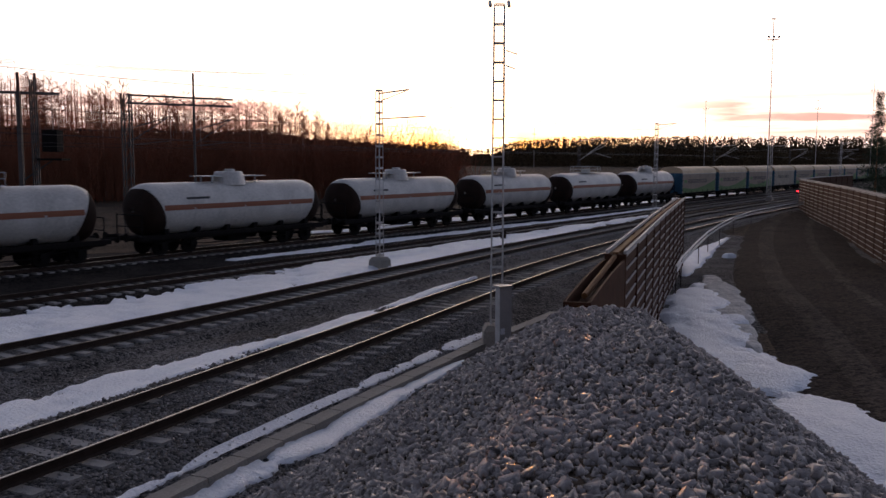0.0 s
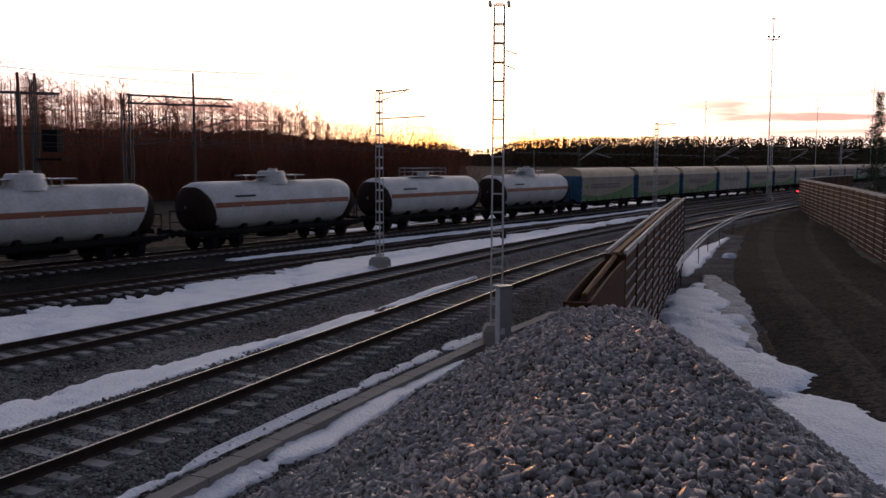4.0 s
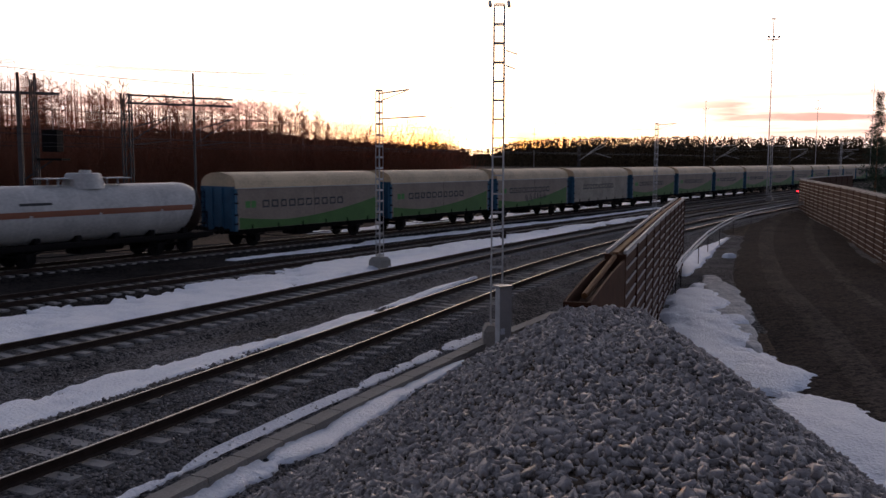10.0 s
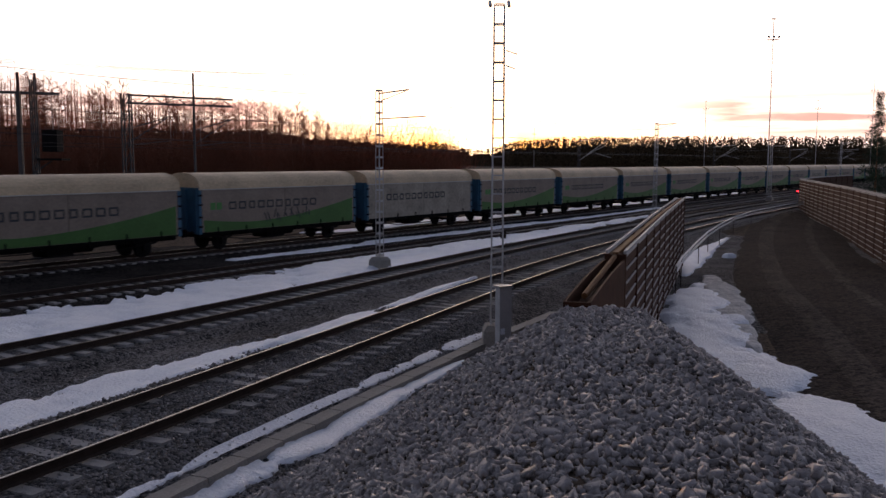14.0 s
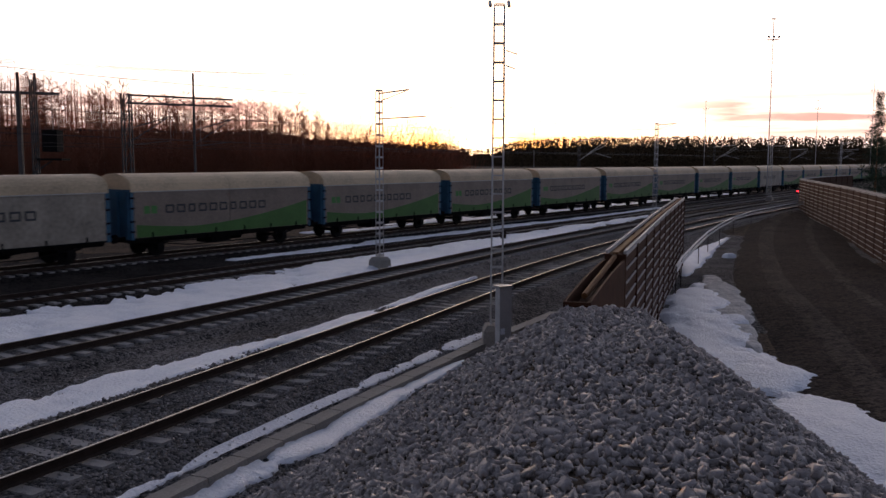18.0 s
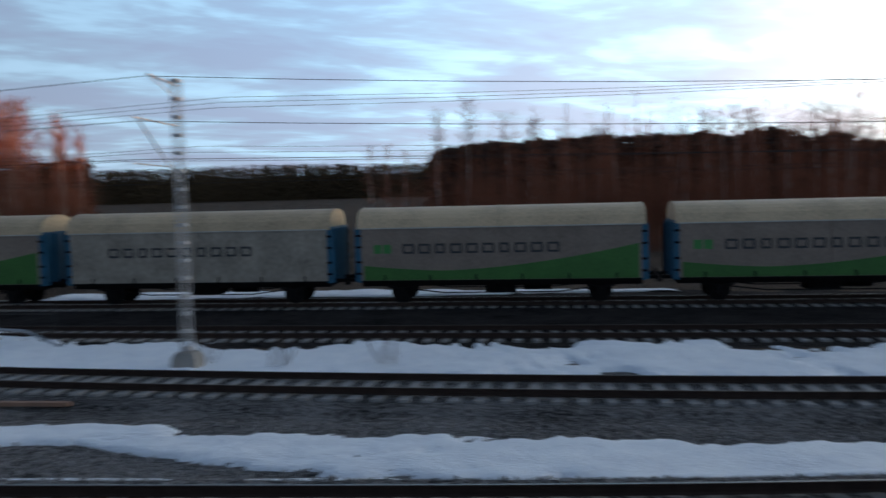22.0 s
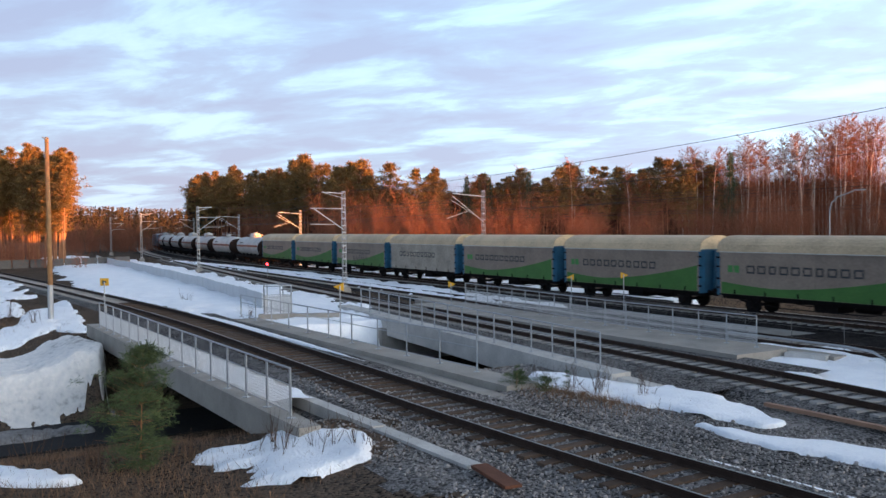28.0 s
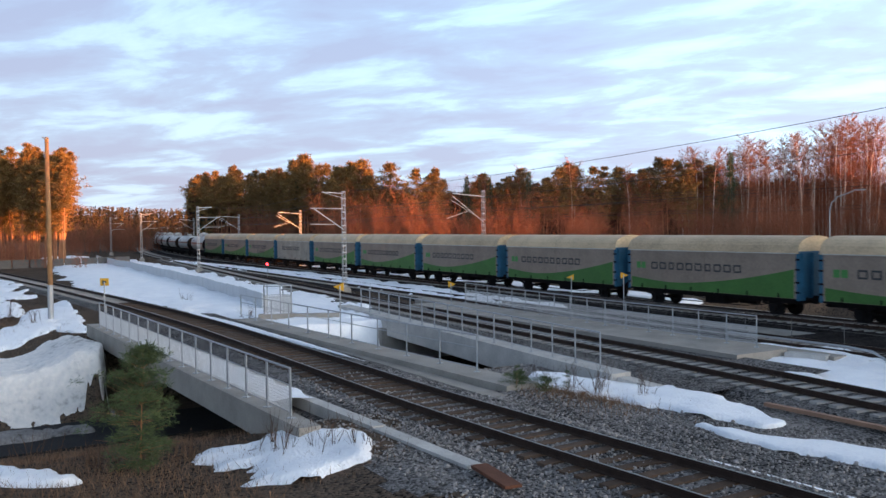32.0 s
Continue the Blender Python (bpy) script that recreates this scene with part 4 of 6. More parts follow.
# cable duct of concrete covers beside the nearest track
duct = thing("cable_duct", "grey concrete cable duct with separate covers beside the track", "cable duct", kind="structure")
lid = MB().box((0, 0, 0), (0.985, 0.36, 0.10)).box((0, 0, -0.13), (1.0, 0.40, 0.2)).mesh("cover", CONCRETE)
rnd = random.Random(3)
DUCT = spline([(-8, 8.0), (0, 9.2), (7.8, 10.65), (10.1, 11.1), (13.0, 11.62), (16.8, 12.25), (20.3, 12.8), (26, 13.6)])
for s in np.arange(-6, 26, 1.0):
    s = float(s)
    q = sp(s, float(DUCT(s)))
    o = new("cover", lid)
    o.parent = duct
    z = max(gz(*sp(s, float(DUCT(s)) + 0.3).xy), -0.62)
    o.matrix_basis = Matrix.Translation((q.x, q.y, min(z, -0.55) + 0.06)) @ Matrix.Rotation(radians(HEAD) + math.atan(float(DUCT(s + .5) - DUCT(s - .5))) + rnd.gauss(0, 0.008), 4, "Z") @ Matrix.Rotation(rnd.gauss(0, 0.012), 4, "X")

# ---- bridges over the underpass ----


def slab(name, s0, s1, p0, p1, z0, z1, material, parent, label=""):
    """A block between two lines of the plan; p0 and p1 may be numbers or functions of s."""
    rows = []
    for s in np.linspace(s0, s1, max(2, int((s1 - s0) / 2) + 1)):
        a = p0(s) if callable(p0) else p0
        b = p1(s) if callable(p1) else p1
        rows.append([sp(s, a, z0), sp(s, b, z0), sp(s, b, z1), sp(s, a, z1)])
    mb = MB().strip(rows, True)
    mb.add(rows[0], [(0, 1, 2, 3)]).add(rows[-1], [(3, 2, 1, 0)])
    return part(name, mb, material, parent, label)


path_ob = thing("underpass_path", "dark wet asphalt path through the underpass", "path", kind="structure")
slab("asphalt", -37.0, -32.6, -18, 44, CUT_Z - 0.3, CUT_Z + 0.07, ASPHALT, path_ob)


def railing(name, pts, h, label, spacing=1.55, mesh=False, thin=1.0, metal=None):
    metal = metal or GALV
    root = thing(name, label, "railing", group="bridge railings")
    total = [0.0]
    for a, b in zip(pts[:-1], pts[1:]):
        total.append(total[-1] + (b - a).length)

    def along(d):
        i = max(0, min(len(pts) - 2, int(np.searchsorted(total, d)) - 1))
        return pts[i].lerp(pts[i + 1], (d - total[i]) / (total[i + 1] - total[i]))
    n = max(2, round(total[-1] / spacing))
    post = MB().box((0, 0, h / 2), (0.045 * thin, 0.045 * thin, h)).box((0, 0, 0.01), (0.18 * thin, 0.18 * thin, 0.02)).mesh("post", metal)
    ends = [along(total[-1] * k / n) for k in range(n + 1)]
    for q in ends:
        o = new("post", post)
        o.parent, o.location = root, q
    for z, r in ((h, 0.028), (h * 0.66, 0.016), (h * 0.12, 0.016)):
        part("rail", MB().path([q + Vector((0, 0, z)) for q in ends], r * thin, 8), metal, root)
    if mesh:
        for a, b in zip(ends[:-1], ends[1:]):
            g = MB()
            m = 30
            for k in range(1, m):
                q = a.lerp(b, k / m)
                g.beam(q + Vector((0, 0, h * 0.12)), q + Vector((0, 0, h * 0.66)), 0.009, 0.009)
            for z in np.linspace(h * 0.18, h * 0.60, 7):
                g.beam(a + Vector((0, 0, z)), b + Vector((0, 0, z)), 0.009, 0.009)
            part("mesh_panel", g, PANEL, root, "welded wire mesh")
    return root


bridge_a = thing("bridge", "low concrete railway bridge over an underpass", "bridge", group="railway bridges", kind="structure")
near_a = lambda s: 6.0 + (s + 42) * 0.04
slab("deck", -44, -21, lambda s: near_a(s) + 0.5, 14.2, -1.0, -0.45, CONCRETE, bridge_a)
slab("edge_beam", -45, -18.5, lambda s: near_a(s) - 0.15, lambda s: near_a(s) + 0.38, -0.74, 0.02, CONCRETE, bridge_a, "grey concrete edge beam")
slab("far_beam", -45.5, -21.4, lambda s: 13.2 + (s + 44) * 0.055, lambda s: 14.5 + (s + 44) * 0.05, -1.3, -0.27, CONCRETE, bridge_a, "grey concrete walkway beam")
railing("bridge_railing", [sp(s, near_a(s) + 0.1, 0.02) for s in (-43, -35, -27, -19.6)], 1.2, "galvanised steel railing with wire mesh along a concrete bridge edge", mesh=True)
railing("bridge_railing", [sp(-46, 13.7, -0.22), sp(-33.8, 14.3, -0.22), sp(-28.5, 14.6, -0.22), sp(-23.8, 14.9, -0.22)], 1.2, "thin galvanised steel railing on a bridge walkway", spacing=2.3)
bridge_b = thing("bridge", "concrete railway bridge with a paved walkway over an underpass", "bridge", group="railway bridges", kind="structure")
near_b = lambda s: 18.5 + (-21.9 - s) * 0.09
slab("deck", -48, -20.5, lambda s: near_b(s) + 0.4, 27.2, -1.1, -0.72, CONCRETE, bridge_b)
slab("near_beam", -49, -20.9, lambda s: near_b(s) - 0.3, lambda s: near_b(s) + 0.5, -1.15, -0.2, CONCRETE_PALE, bridge_b, "tall pale concrete edge beam")
slab("walkway", -47, -21.5, 24.5, 27.2, -0.95, -0.22, CONCRETE, bridge_b, "paved concrete walkway")
railing("bridge_railing", [sp(s, near_b(s), -0.2) for s in (-45.5, -31, -21.9)], 1.2, "galvanised steel railing along a concrete bridge edge", spacing=1.5)
railing("bridge_railing", [sp(-46, 28.0, -0.22), sp(-31, 26.7, -0.22), sp(-22.4, 26.6, -0.22)], 1.2, "galvanised steel railing with wire mesh on a walkway", spacing=1.5, mesh=True)
bridge_c = thing("bridge", "dark concrete bridge under the main line", "bridge", group="railway bridges", kind="structure")
slab("deck", -52, -19, 28.2, 42.5, -1.6, -0.8, CONCRETE, bridge_c)
slab("near_beam", -52, -19.8, 27.6, 28.3, -1.6, -0.35, CONCRETE, bridge_c)
for key, lo, hi in (("a", 6.9, 13.0), ("b", 19.2, 24.6)):
    f, z = TRACKS[key]
    mb = MB()
    mb.strip([[sp(s, max(lo, float(f(s)) - 3), -0.45), sp(s, float(f(s)) - 1.7, z - 0.23), sp(s, float(f(s)) + 1.7, z - 0.23), sp(s, min(hi, float(f(s)) + 3.2) + 0.3, -0.33)] for s in np.arange(-50, -17, 1.0)])
    tagged(part("bridge_ballast", mb, BALLAST), "grey ballast on a bridge deck", "ballast", kind="structure")
# walls of the cut
abut = thing("abutment_wall", "grey concrete abutment walls of the underpass", "wall", kind="structure")
for p0, p1, r in ((7.6, 14.4, -22.6), (19.6, 27.2, -26.5), (28.0, 42.5, -26.5)):
    slab("wall", r, r + 1.2, p0, p1, CUT_Z - 0.3, -0.8, CONCRETE, abut)
    slab("wall", CUT0 - 1.4, CUT0 + 0.3, p0, p1, CUT_Z - 0.3, -0.8, CONCRETE, abut)
# low kerb wall that follows the track past the bridge
kerb = thing("kerb_wall", "low grey concrete kerb wall leading away from the bridge", "kerb", kind="structure")
slab("block", -23.0, -18.2, lambda s: 8.25 + (s + 23) * 0.05, lambda s: 8.6 + (s + 23) * 0.05, -0.9, -0.1, CONCRETE_PALE, kerb)
slab("block", -18.17, -14.3, lambda s: 8.49 + (s + 18.2) * 0.05, lambda s: 8.84 + (s + 18.2) * 0.05, -0.9, -0.13, CONCRETE_PALE, kerb)

# ---- masts ----


def lattice_mast(x, y, z0, h, w=0.26, arms=(), facing=HEAD, foot=True, steel=None, leg=0.032):
    steel = steel or MASTS
    root = thing("catenary_mast", "grey steel lattice mast with a catenary bracket on a concrete foot", "mast", pose(x, y, z0, 0, 0, facing), "catenary masts")
    mb = MB()
    for a in (-1, 1):
        for b in (-1, 1):
            mb.beam((a * w / 2, b * w / 2, 0), (a * w / 2 * 0.85, b * w / 2 * 0.85, h), leg, leg)
    part("leg_frame", mb, steel, root)
    lc = MB()
    n = int(h / 0.5)
    for k in range(n):
        zb = (k + 1) * h / n
        g = w / 2 * (1 - 0.15 * (k / n))
        for b in (-1, 1):
            lc.beam((-g, b * g, zb), (g, b * g, zb), leg * 0.5, 0.09 if leg > 0.03 else 0.035)
            lc.beam((b * g, -g, zb), (b * g, g, zb), leg * 0.5, 0.09 if leg > 0.03 else 0.035)
    part("lattice", lc, steel, root)["kind"] = "stuff"
    if foot:
        part("foot", MB().strip([[(a * q, b * q, z) for a, b in ((-1, -1), (1, -1), (1, 1), (-1, 1))] for q, z in ((0.42, -0.6), (0.36, 0.28), (0.27, 0.42), (0.02, 0.43))], True), CONCRETE, root, "concrete foot")
    for a0, a1, thick in arms:
        part("bracket", MB().tube(a0, a1, thick, thick, 6), SUNLIT_ARM, root)
    return root


def mast_at(s, p, h, arms, z=None, facing=HEAD, steel=None):
    q = sp(s, p)
    return lattice_mast(q.x, q.y, (gz(q.x, q.y) if z is None else z), h, arms=arms, facing=facing, steel=steel)


# ---- trees ----


def limb(mb, rnd, a, d, length, r, depth, bend, spread, rate):
    """A tapering branch that forks."""
    steps = 3 if depth else 2
    p = Vector(a)
    for k in range(steps):
        q = p + d * (length / steps)
        mb.tube(p, q, r * (1 - k / steps * 0.5), r * (1 - (k + 1) / steps * 0.5), 4 if depth else 3, False)
        if depth:
            for _ in range(rate):
                e = (d + Vector((rnd.gauss(0, spread), rnd.gauss(0, spread), rnd.gauss(bend, spread * 0.6)))).normalized()
                limb(mb, rnd, p.lerp(q, rnd.random()), e, length * rnd.uniform(0.4, 0.62), r * 0.45, depth - 1, bend, spread, rate)
        d = (d + Vector((rnd.gauss(0, 0.12), rnd.gauss(0, 0.12), rnd.gauss(bend * 0.3, 0.08)))).normalized()
        p = q


def birch(seed, h, pale=True):
    rnd = random.Random(seed)
    root = thing("birch_tree", "tall bare birch with a pale trunk and reddish brown twigs" if pale else "bare deciduous tree with a dark trunk and fine twigs", "tree", group="bare trees at the edge of the woods")
    tr, cr = MB(), MB()
    p, d = Vector((0, 0, -0.3)), Vector((rnd.gauss(0, .03), rnd.gauss(0, .03), 1)).normalized()
    n = 9
    r0 = 0.0092 * h
    for k in range(n):
        q = p + d * (h * 0.92 / n)
        tr.tube(p, q, r0 * (1 - k / n * 0.92), r0 * (1 - (k + 1) / n * 0.92), 6, False)
        if k >= 2:
            for _ in range(10):
                a = rnd.uniform(0, 6.28)
                e = Vector((math.cos(a) * 0.85, math.sin(a) * 0.85, rnd.uniform(0.4, 1.0))).normalized()
                limb(cr, rnd, p.lerp(q, rnd.random()), e, h * rnd.uniform(0.06, 0.12) * (1.25 - k / n * 0.65), r0 * 0.15, 2, 0.04, 0.55, 2)
        d = (d + Vector((rnd.gauss(0, .035), rnd.gauss(0, .035), 0.05))).normalized()
        p = q
    part("trunk", tr, BARK_B if pale else BARK_P, root, smooth=True)
    part("crown", cr, TWIG, root, "fine bare twigs")
    return root


def tuft(mb, rnd, c, r, n, flat=0.6, fine=0.055):
    """A clump of needle sprays."""
    for _ in range(n):
        d = Vector((rnd.gauss(0, 1), rnd.gauss(0, 1), rnd.gauss(0.15, flat))).normalized()
        a = c + d * r * rnd.uniform(0.1, 0.65)
        b = a + d * r * rnd.uniform(0.30, 0.65)
        w = d.orthogonal().normalized()
        w = (Matrix.Rotation(rnd.uniform(0, 6.28), 3, d) @ w) * r * fine
        mb.add([a - w * 0.5, a + w * 0.5, b + w * 0.6, b - w * 0.6], [(0, 1, 2, 3)])


def pine(seed, h, crown=0.5, reach=0.19, tufts=0.036, full=30, tiers=12, per=5, fine=0.10):
    """Whorls of limbs, each with flat clumps of needles; the crown is widest in its lower half and rounded on top."""
    rnd = random.Random(seed)
    root = thing("pine_tree", "pine with an orange-brown trunk and needles tinted by low sun", "tree", group="pines at the edge of the woods")
    tr, cr, br = MB(), MB(), MB()
    p, d = Vector((0, 0, -0.3)), Vector((rnd.gauss(0, .02), rnd.gauss(0, .02), 1)).normalized()
    n, r0 = 18, 0.0105 * h
    spine = [p]
    for k in range(n):
        q = p + d * (h * 0.97 / n)
        tr.tube(p, q, r0 * (1 - k / n * 0.88), r0 * (1 - (k + 1) / n * 0.88), 6, False)
        d = (d + Vector((rnd.gauss(0, .018), rnd.gauss(0, .018), 0.03))).normalized()
        p = q
        spine.append(p)
        if (k + 1) / n < 1 - crown and rnd.random() < 0.8:
            a = rnd.uniform(0, 6.28)
            br.tube(q, q + Vector((math.cos(a), math.sin(a), 0.1)) * h * 0.06, r0 * 0.12, r0 * 0.05, 3, False)

    def on_spine(f):
        i = min(n - 1, int(f * n))
        return spine[i].lerp(spine[i + 1], f * n - i)
    for t in range(tiers):
        up = (t + rnd.uniform(-0.25, 0.25)) / (tiers - 1)
        up = min(1.0, max(0.0, up))
        wide = h * reach * (0.55 + 1.3 * up if up < 0.35 else 0.16 + 0.85 * (1 - (up - 0.35) / 0.65) ** 0.75)
        lop = rnd.uniform(0, 6.28)
        for k in range(per + (up < 0.6)):
            a = 6.28 * k / per + rnd.gauss(0, 0.4)
            L = wide * rnd.uniform(0.5, 1.12) * (1 + 0.22 * math.cos(a - lop))
            e = Vector((math.cos(a), math.sin(a), rnd.uniform(-0.12, 0.28) + 0.55 * up)).normalized()
            z = on_spine(1 - crown + crown * min(0.99, up * 0.98 + rnd.uniform(0, 0.03)))
            end = z + e * L
            br.tube(z, end, r0 * 0.2, r0 * 0.07, 3, False)
            for j in range(4):
                c = z.lerp(end, 0.42 + 0.2 * j) + Vector((rnd.gauss(0, L * .13), rnd.gauss(0, L * .13), rnd.gauss(0.04 * L, L * .05)))
                tuft(cr, rnd, c, h * tufts * rnd.uniform(0.7, 1.15), full, 0.45, fine)
    tuft(cr, rnd, p, h * 0.03, 40)
    part("trunk", tr, BARK_P, root, smooth=True)
    part("branchwork", br, BARK_P, root)["kind"] = "stuff"
    part("crown", cr, SUNLIT_NEEDLE, root, "clumps of pine needles")
    return root


def spruce(seed, h):
    rnd = random.Random(seed)
    root = thing("spruce_tree", "dark narrow spruce with drooping branches", "tree", group="spruces in the woods")
    tr, cr = MB(), MB()
    tr.tube((0, 0, -0.3), (0, 0, h), 0.011 * h, 0.01, 6)
    z = h * 0.08
    while z < h * 0.985:
        k = 1 - z / h
        for _ in range(6):
            a = rnd.uniform(0, 6.28)
            L = h * 0.17 * (k ** 0.85) * rnd.uniform(0.5, 1.2) + 0.12
            e = Vector((math.cos(a), math.sin(a), rnd.uniform(-0.42, -0.1)))
            for j in range(4):
                tuft(cr, rnd, Vector((0, 0, z + rnd.uniform(0, h * 0.02))) + e * L * (0.2 + 0.25 * j), 0.28 + L * 0.2, 10, 0.35)
        z += h * 0.02
    part("trunk", tr, BARK_P, root)
    part("crown", cr, SPRUCE, root, "dense dark needles")
    return root


def sapling(seed, h):
    rnd = random.Random(seed)
    root = thing("sapling_thicket", "dense thicket of bare reddish saplings", "bush", group="sapling thickets before the woods")
    cr = MB()
    for _ in range(16):
        a = Vector((rnd.gauss(0, 1.3), rnd.gauss(0, 1.3), -0.2))
        limb(cr, rnd, a, Vector((rnd.gauss(0, .08), rnd.gauss(0, .08), 1)).normalized(), h * rnd.uniform(0.6, 1.0), 0.024, 2, 0.14, 0.40, 2)
    part("growth", cr, TWIG, root)
    return root


BIRCH = [birch(i, h, i % 4 != 3) for i, h in enumerate((14, 13, 15, 12, 14.5))]
PINE = [pine(20 + i, h, c) for i, (h, c) in enumerate(((15, 0.50), (16, 0.42), (14, 0.66), (15.5, 0.56), (14.5, 0.74)))]
TALL_PINE = [pine(30 + i, h, c, reach=0.125, tufts=0.030, tiers=15) for i, (h, c) in enumerate(((15, 0.44), (16, 0.54), (15, 0.70)))]
SPRUCES = [spruce(40, 13), spruce(41, 10)]
THICKET = [sapling(50 + i, h) for i, h in enumerate((5.6, 6.4, 4.8))]
KEEP = set()


def plant(kind, x, y, size=1.0, turn=0.0, lean=0.0):
    m = pose(x, y, gz(x, y), lean, 0, turn) @ Matrix.Diagonal((size, size, size, 1))
    if kind.name not in KEEP:
        KEEP.add(kind.name)
        kind.matrix_world = m
        return kind
    o = copy_thing(kind, pose(x, y, gz(x, y), lean, 0, turn))
    o.scale = (size, size, size)
    return o


rnd = random.Random(11)


def polar(yaw, d):
    return -math.sin(radians(yaw)) * d, math.cos(radians(yaw)) * d


def plant_sp(kind, s, p, size=1.0):
    q = sp(s, p)
    return plant(kind, q.x, q.y, size, rnd.uniform(0, 360), rnd.uniform(-2, 2))


# bare wood behind the main line, on the sunset side
def bare_wood(points, label, seed):
    """The deeper rows of a bare wood, joined: slim trunks with a few forks each."""
    r = random.Random(seed)
    mb = MB()
    for s, p, h in points:
        c = sp(s, p)
        z = gz(c.x, c.y)
        a, d = Vector((c.x, c.y, z - 0.3)), Vector((r.gauss(0, .03), r.gauss(0, .03), 1)).normalized()
        top = a + d * h
        mb.tube(a, top, 0.0075 * h, 0.015, 4, False)
        for _ in range(15):
            k = r.uniform(0.35, 0.98)
            an = r.uniform(0, 6.28)
            e = Vector((math.cos(an) * 0.9, math.sin(an) * 0.9, r.uniform(0.3, 0.9))).normalized()
            limb(mb, r, a.lerp(top, k), e, h * r.uniform(0.06, 0.13) * (1.2 - 0.6 * k), 0.0012 * h, 1, 0.05, 0.6, 2)
    return tagged(part("bare_wood", mb, TWIG), label, "woods", kind="stuff")


def bearing(s, p):
    q = sp(s, p)
    return math.degrees(math.atan2(-q.x, q.y))


TOP1 = spline([(-4, 1.1), (0, 1.2), (4.5, 1.35), (6.2, 1.7), (7.3, 2.7), (8.4, 3.4), (10.6, 3.75), (14.2, 4.05), (17.6, 4.2), (21, 4.8), (24.2, 5.2), (27.2, 5.9), (33, 5.4), (40, 4.8)])
back = []
# bare wood on the sunset side: slim birches, their tops falling towards the sun
for i in range(470):
    yaw, d = rnd.uniform(4.5, 31), 122 + rnd.random() ** 1.3 * 42
    x, y = polar(yaw, d)
    h = EYE + 0.6 + d * math.tan(radians(float(TOP1(yaw)) * rnd.uniform(0.74, 1.04)))
    if i < 84:
        plant(rnd.choice(BIRCH), x, y, h / 13.2, rnd.uniform(0, 360), rnd.uniform(-2, 2))
    else:
        back.append((*to_sp(x, y), h))
# the same wood further along the main line
placed = 0
while placed < 230:
    s = rnd.uniform(-16, 62)
    depth = rnd.random() ** 1.3 * 32
    p = 78 + depth
    if sp(s, p).x < -72 or bearing(s, p) < 30:
        continue
    placed += 1
    if depth < 16 and placed % 3 == 0:
        plant_sp(rnd.choice(BIRCH), s, p, rnd.uniform(0.7, 0.98))
    else:
        back.append((s, p, rnd.uniform(10, 14)))
bare_wood(back, "dense bare birch wood behind the main line", 71)
for i in range(150):
    yaw = rnd.uniform(-1, 31)
    d = rnd.uniform(112, 121)
    x, y = polar(yaw, d)
    plant(rnd.choice(THICKET), x, y, rnd.uniform(0.95, 1.4), rnd.uniform(0, 360))
for i in range(60):
    s = rnd.uniform(-16, 62)
    p = 68 + rnd.uniform(0, 9)
    if sp(s, p).x > -72 and bearing(s, p) > 30:
        plant_sp(rnd.choice(THICKET), s, p, rnd.uniform(0.8, 1.15))
for i in range(9):
    x, y = polar(rnd.uniform(9, 31), rnd.uniform(126, 150))
    plant(rnd.choice(SPRUCES), x, y, rnd.uniform(0.7, 0.95), rnd.uniform(0, 360))
# edge of the woods beyond the bridges: bearing and distance of the edge, and the tops' height in degrees
EDGE = spline([(84, 146), (90, 142), (100, 134), (114.6, 128), (120, 136), (124, 156), (128, 192), (131.2, 226)])
TOP2 = spline([(84, 4.0), (86, 5.0), (87.6, 5.6), (90.7, 5.6), (92.6, 5.2), (94.5, 4.9), (99, 4.4), (103, 4.4), (105, 4.6), (106.5, 4.0), (111.7, 3.75), (117.7, 3.85), (120.7, 4.2), (122.9, 4.7), (126.2, 3.9), (128.7, 3.8), (131.2, 3.0)])


def edge_tree(kind, tall, yaw, deep, spread=(0.84, 1.03)):
    d = float(EDGE(yaw)) + deep
    x, y = polar(yaw, d)
    h = EYE + 0.6 + d * math.tan(radians(float(TOP2(yaw)) * rnd.uniform(*spread)))
    return plant(kind, x, y, h / tall, rnd.uniform(0, 360), rnd.uniform(-1.5, 1.5))


for i in range(92):
    edge_tree(rnd.choice(BIRCH[:3] + BIRCH[4:]), 13.0, rnd.uniform(84.5, 99), rnd.uniform(0, 14))
for i in range(70):
    yaw = rnd.uniform(97, 122)
    if rnd.random() < 0.72:
        edge_tree(rnd.choice(PINE), 15.0, yaw, rnd.uniform(0, 14), (0.72, 1.02))
    else:
        edge_tree(rnd.choice(BIRCH), 13.0, yaw, rnd.uniform(0, 12), (0.72, 1.0))
for yaw in (96.2, 97.0, 109.0, 111.5, 113.0):
    edge_tree(SPRUCES[0], 13.0, yaw, rnd.uniform(0, 5), (0.82, 0.95))
for i in range(66):
    edge_tree(rnd.choice(PINE + PINE + SPRUCES[:1]), 15.0, rnd.uniform(119.5, 131), rnd.uniform(0, 24), (0.80, 1.03))
for i in range(120):
    yaw = rnd.uniform(84, 123) if i < 104 else rnd.uniform(122, 130)
    d = float(EDGE(yaw)) - rnd.uniform(4, 13)
    x, y = polar(yaw, d)
    plant(rnd.choice(THICKET), x, y, rnd.uniform(0.85, 1.3) * (0.95 if yaw < 99 else 1.1), rnd.uniform(0, 360))
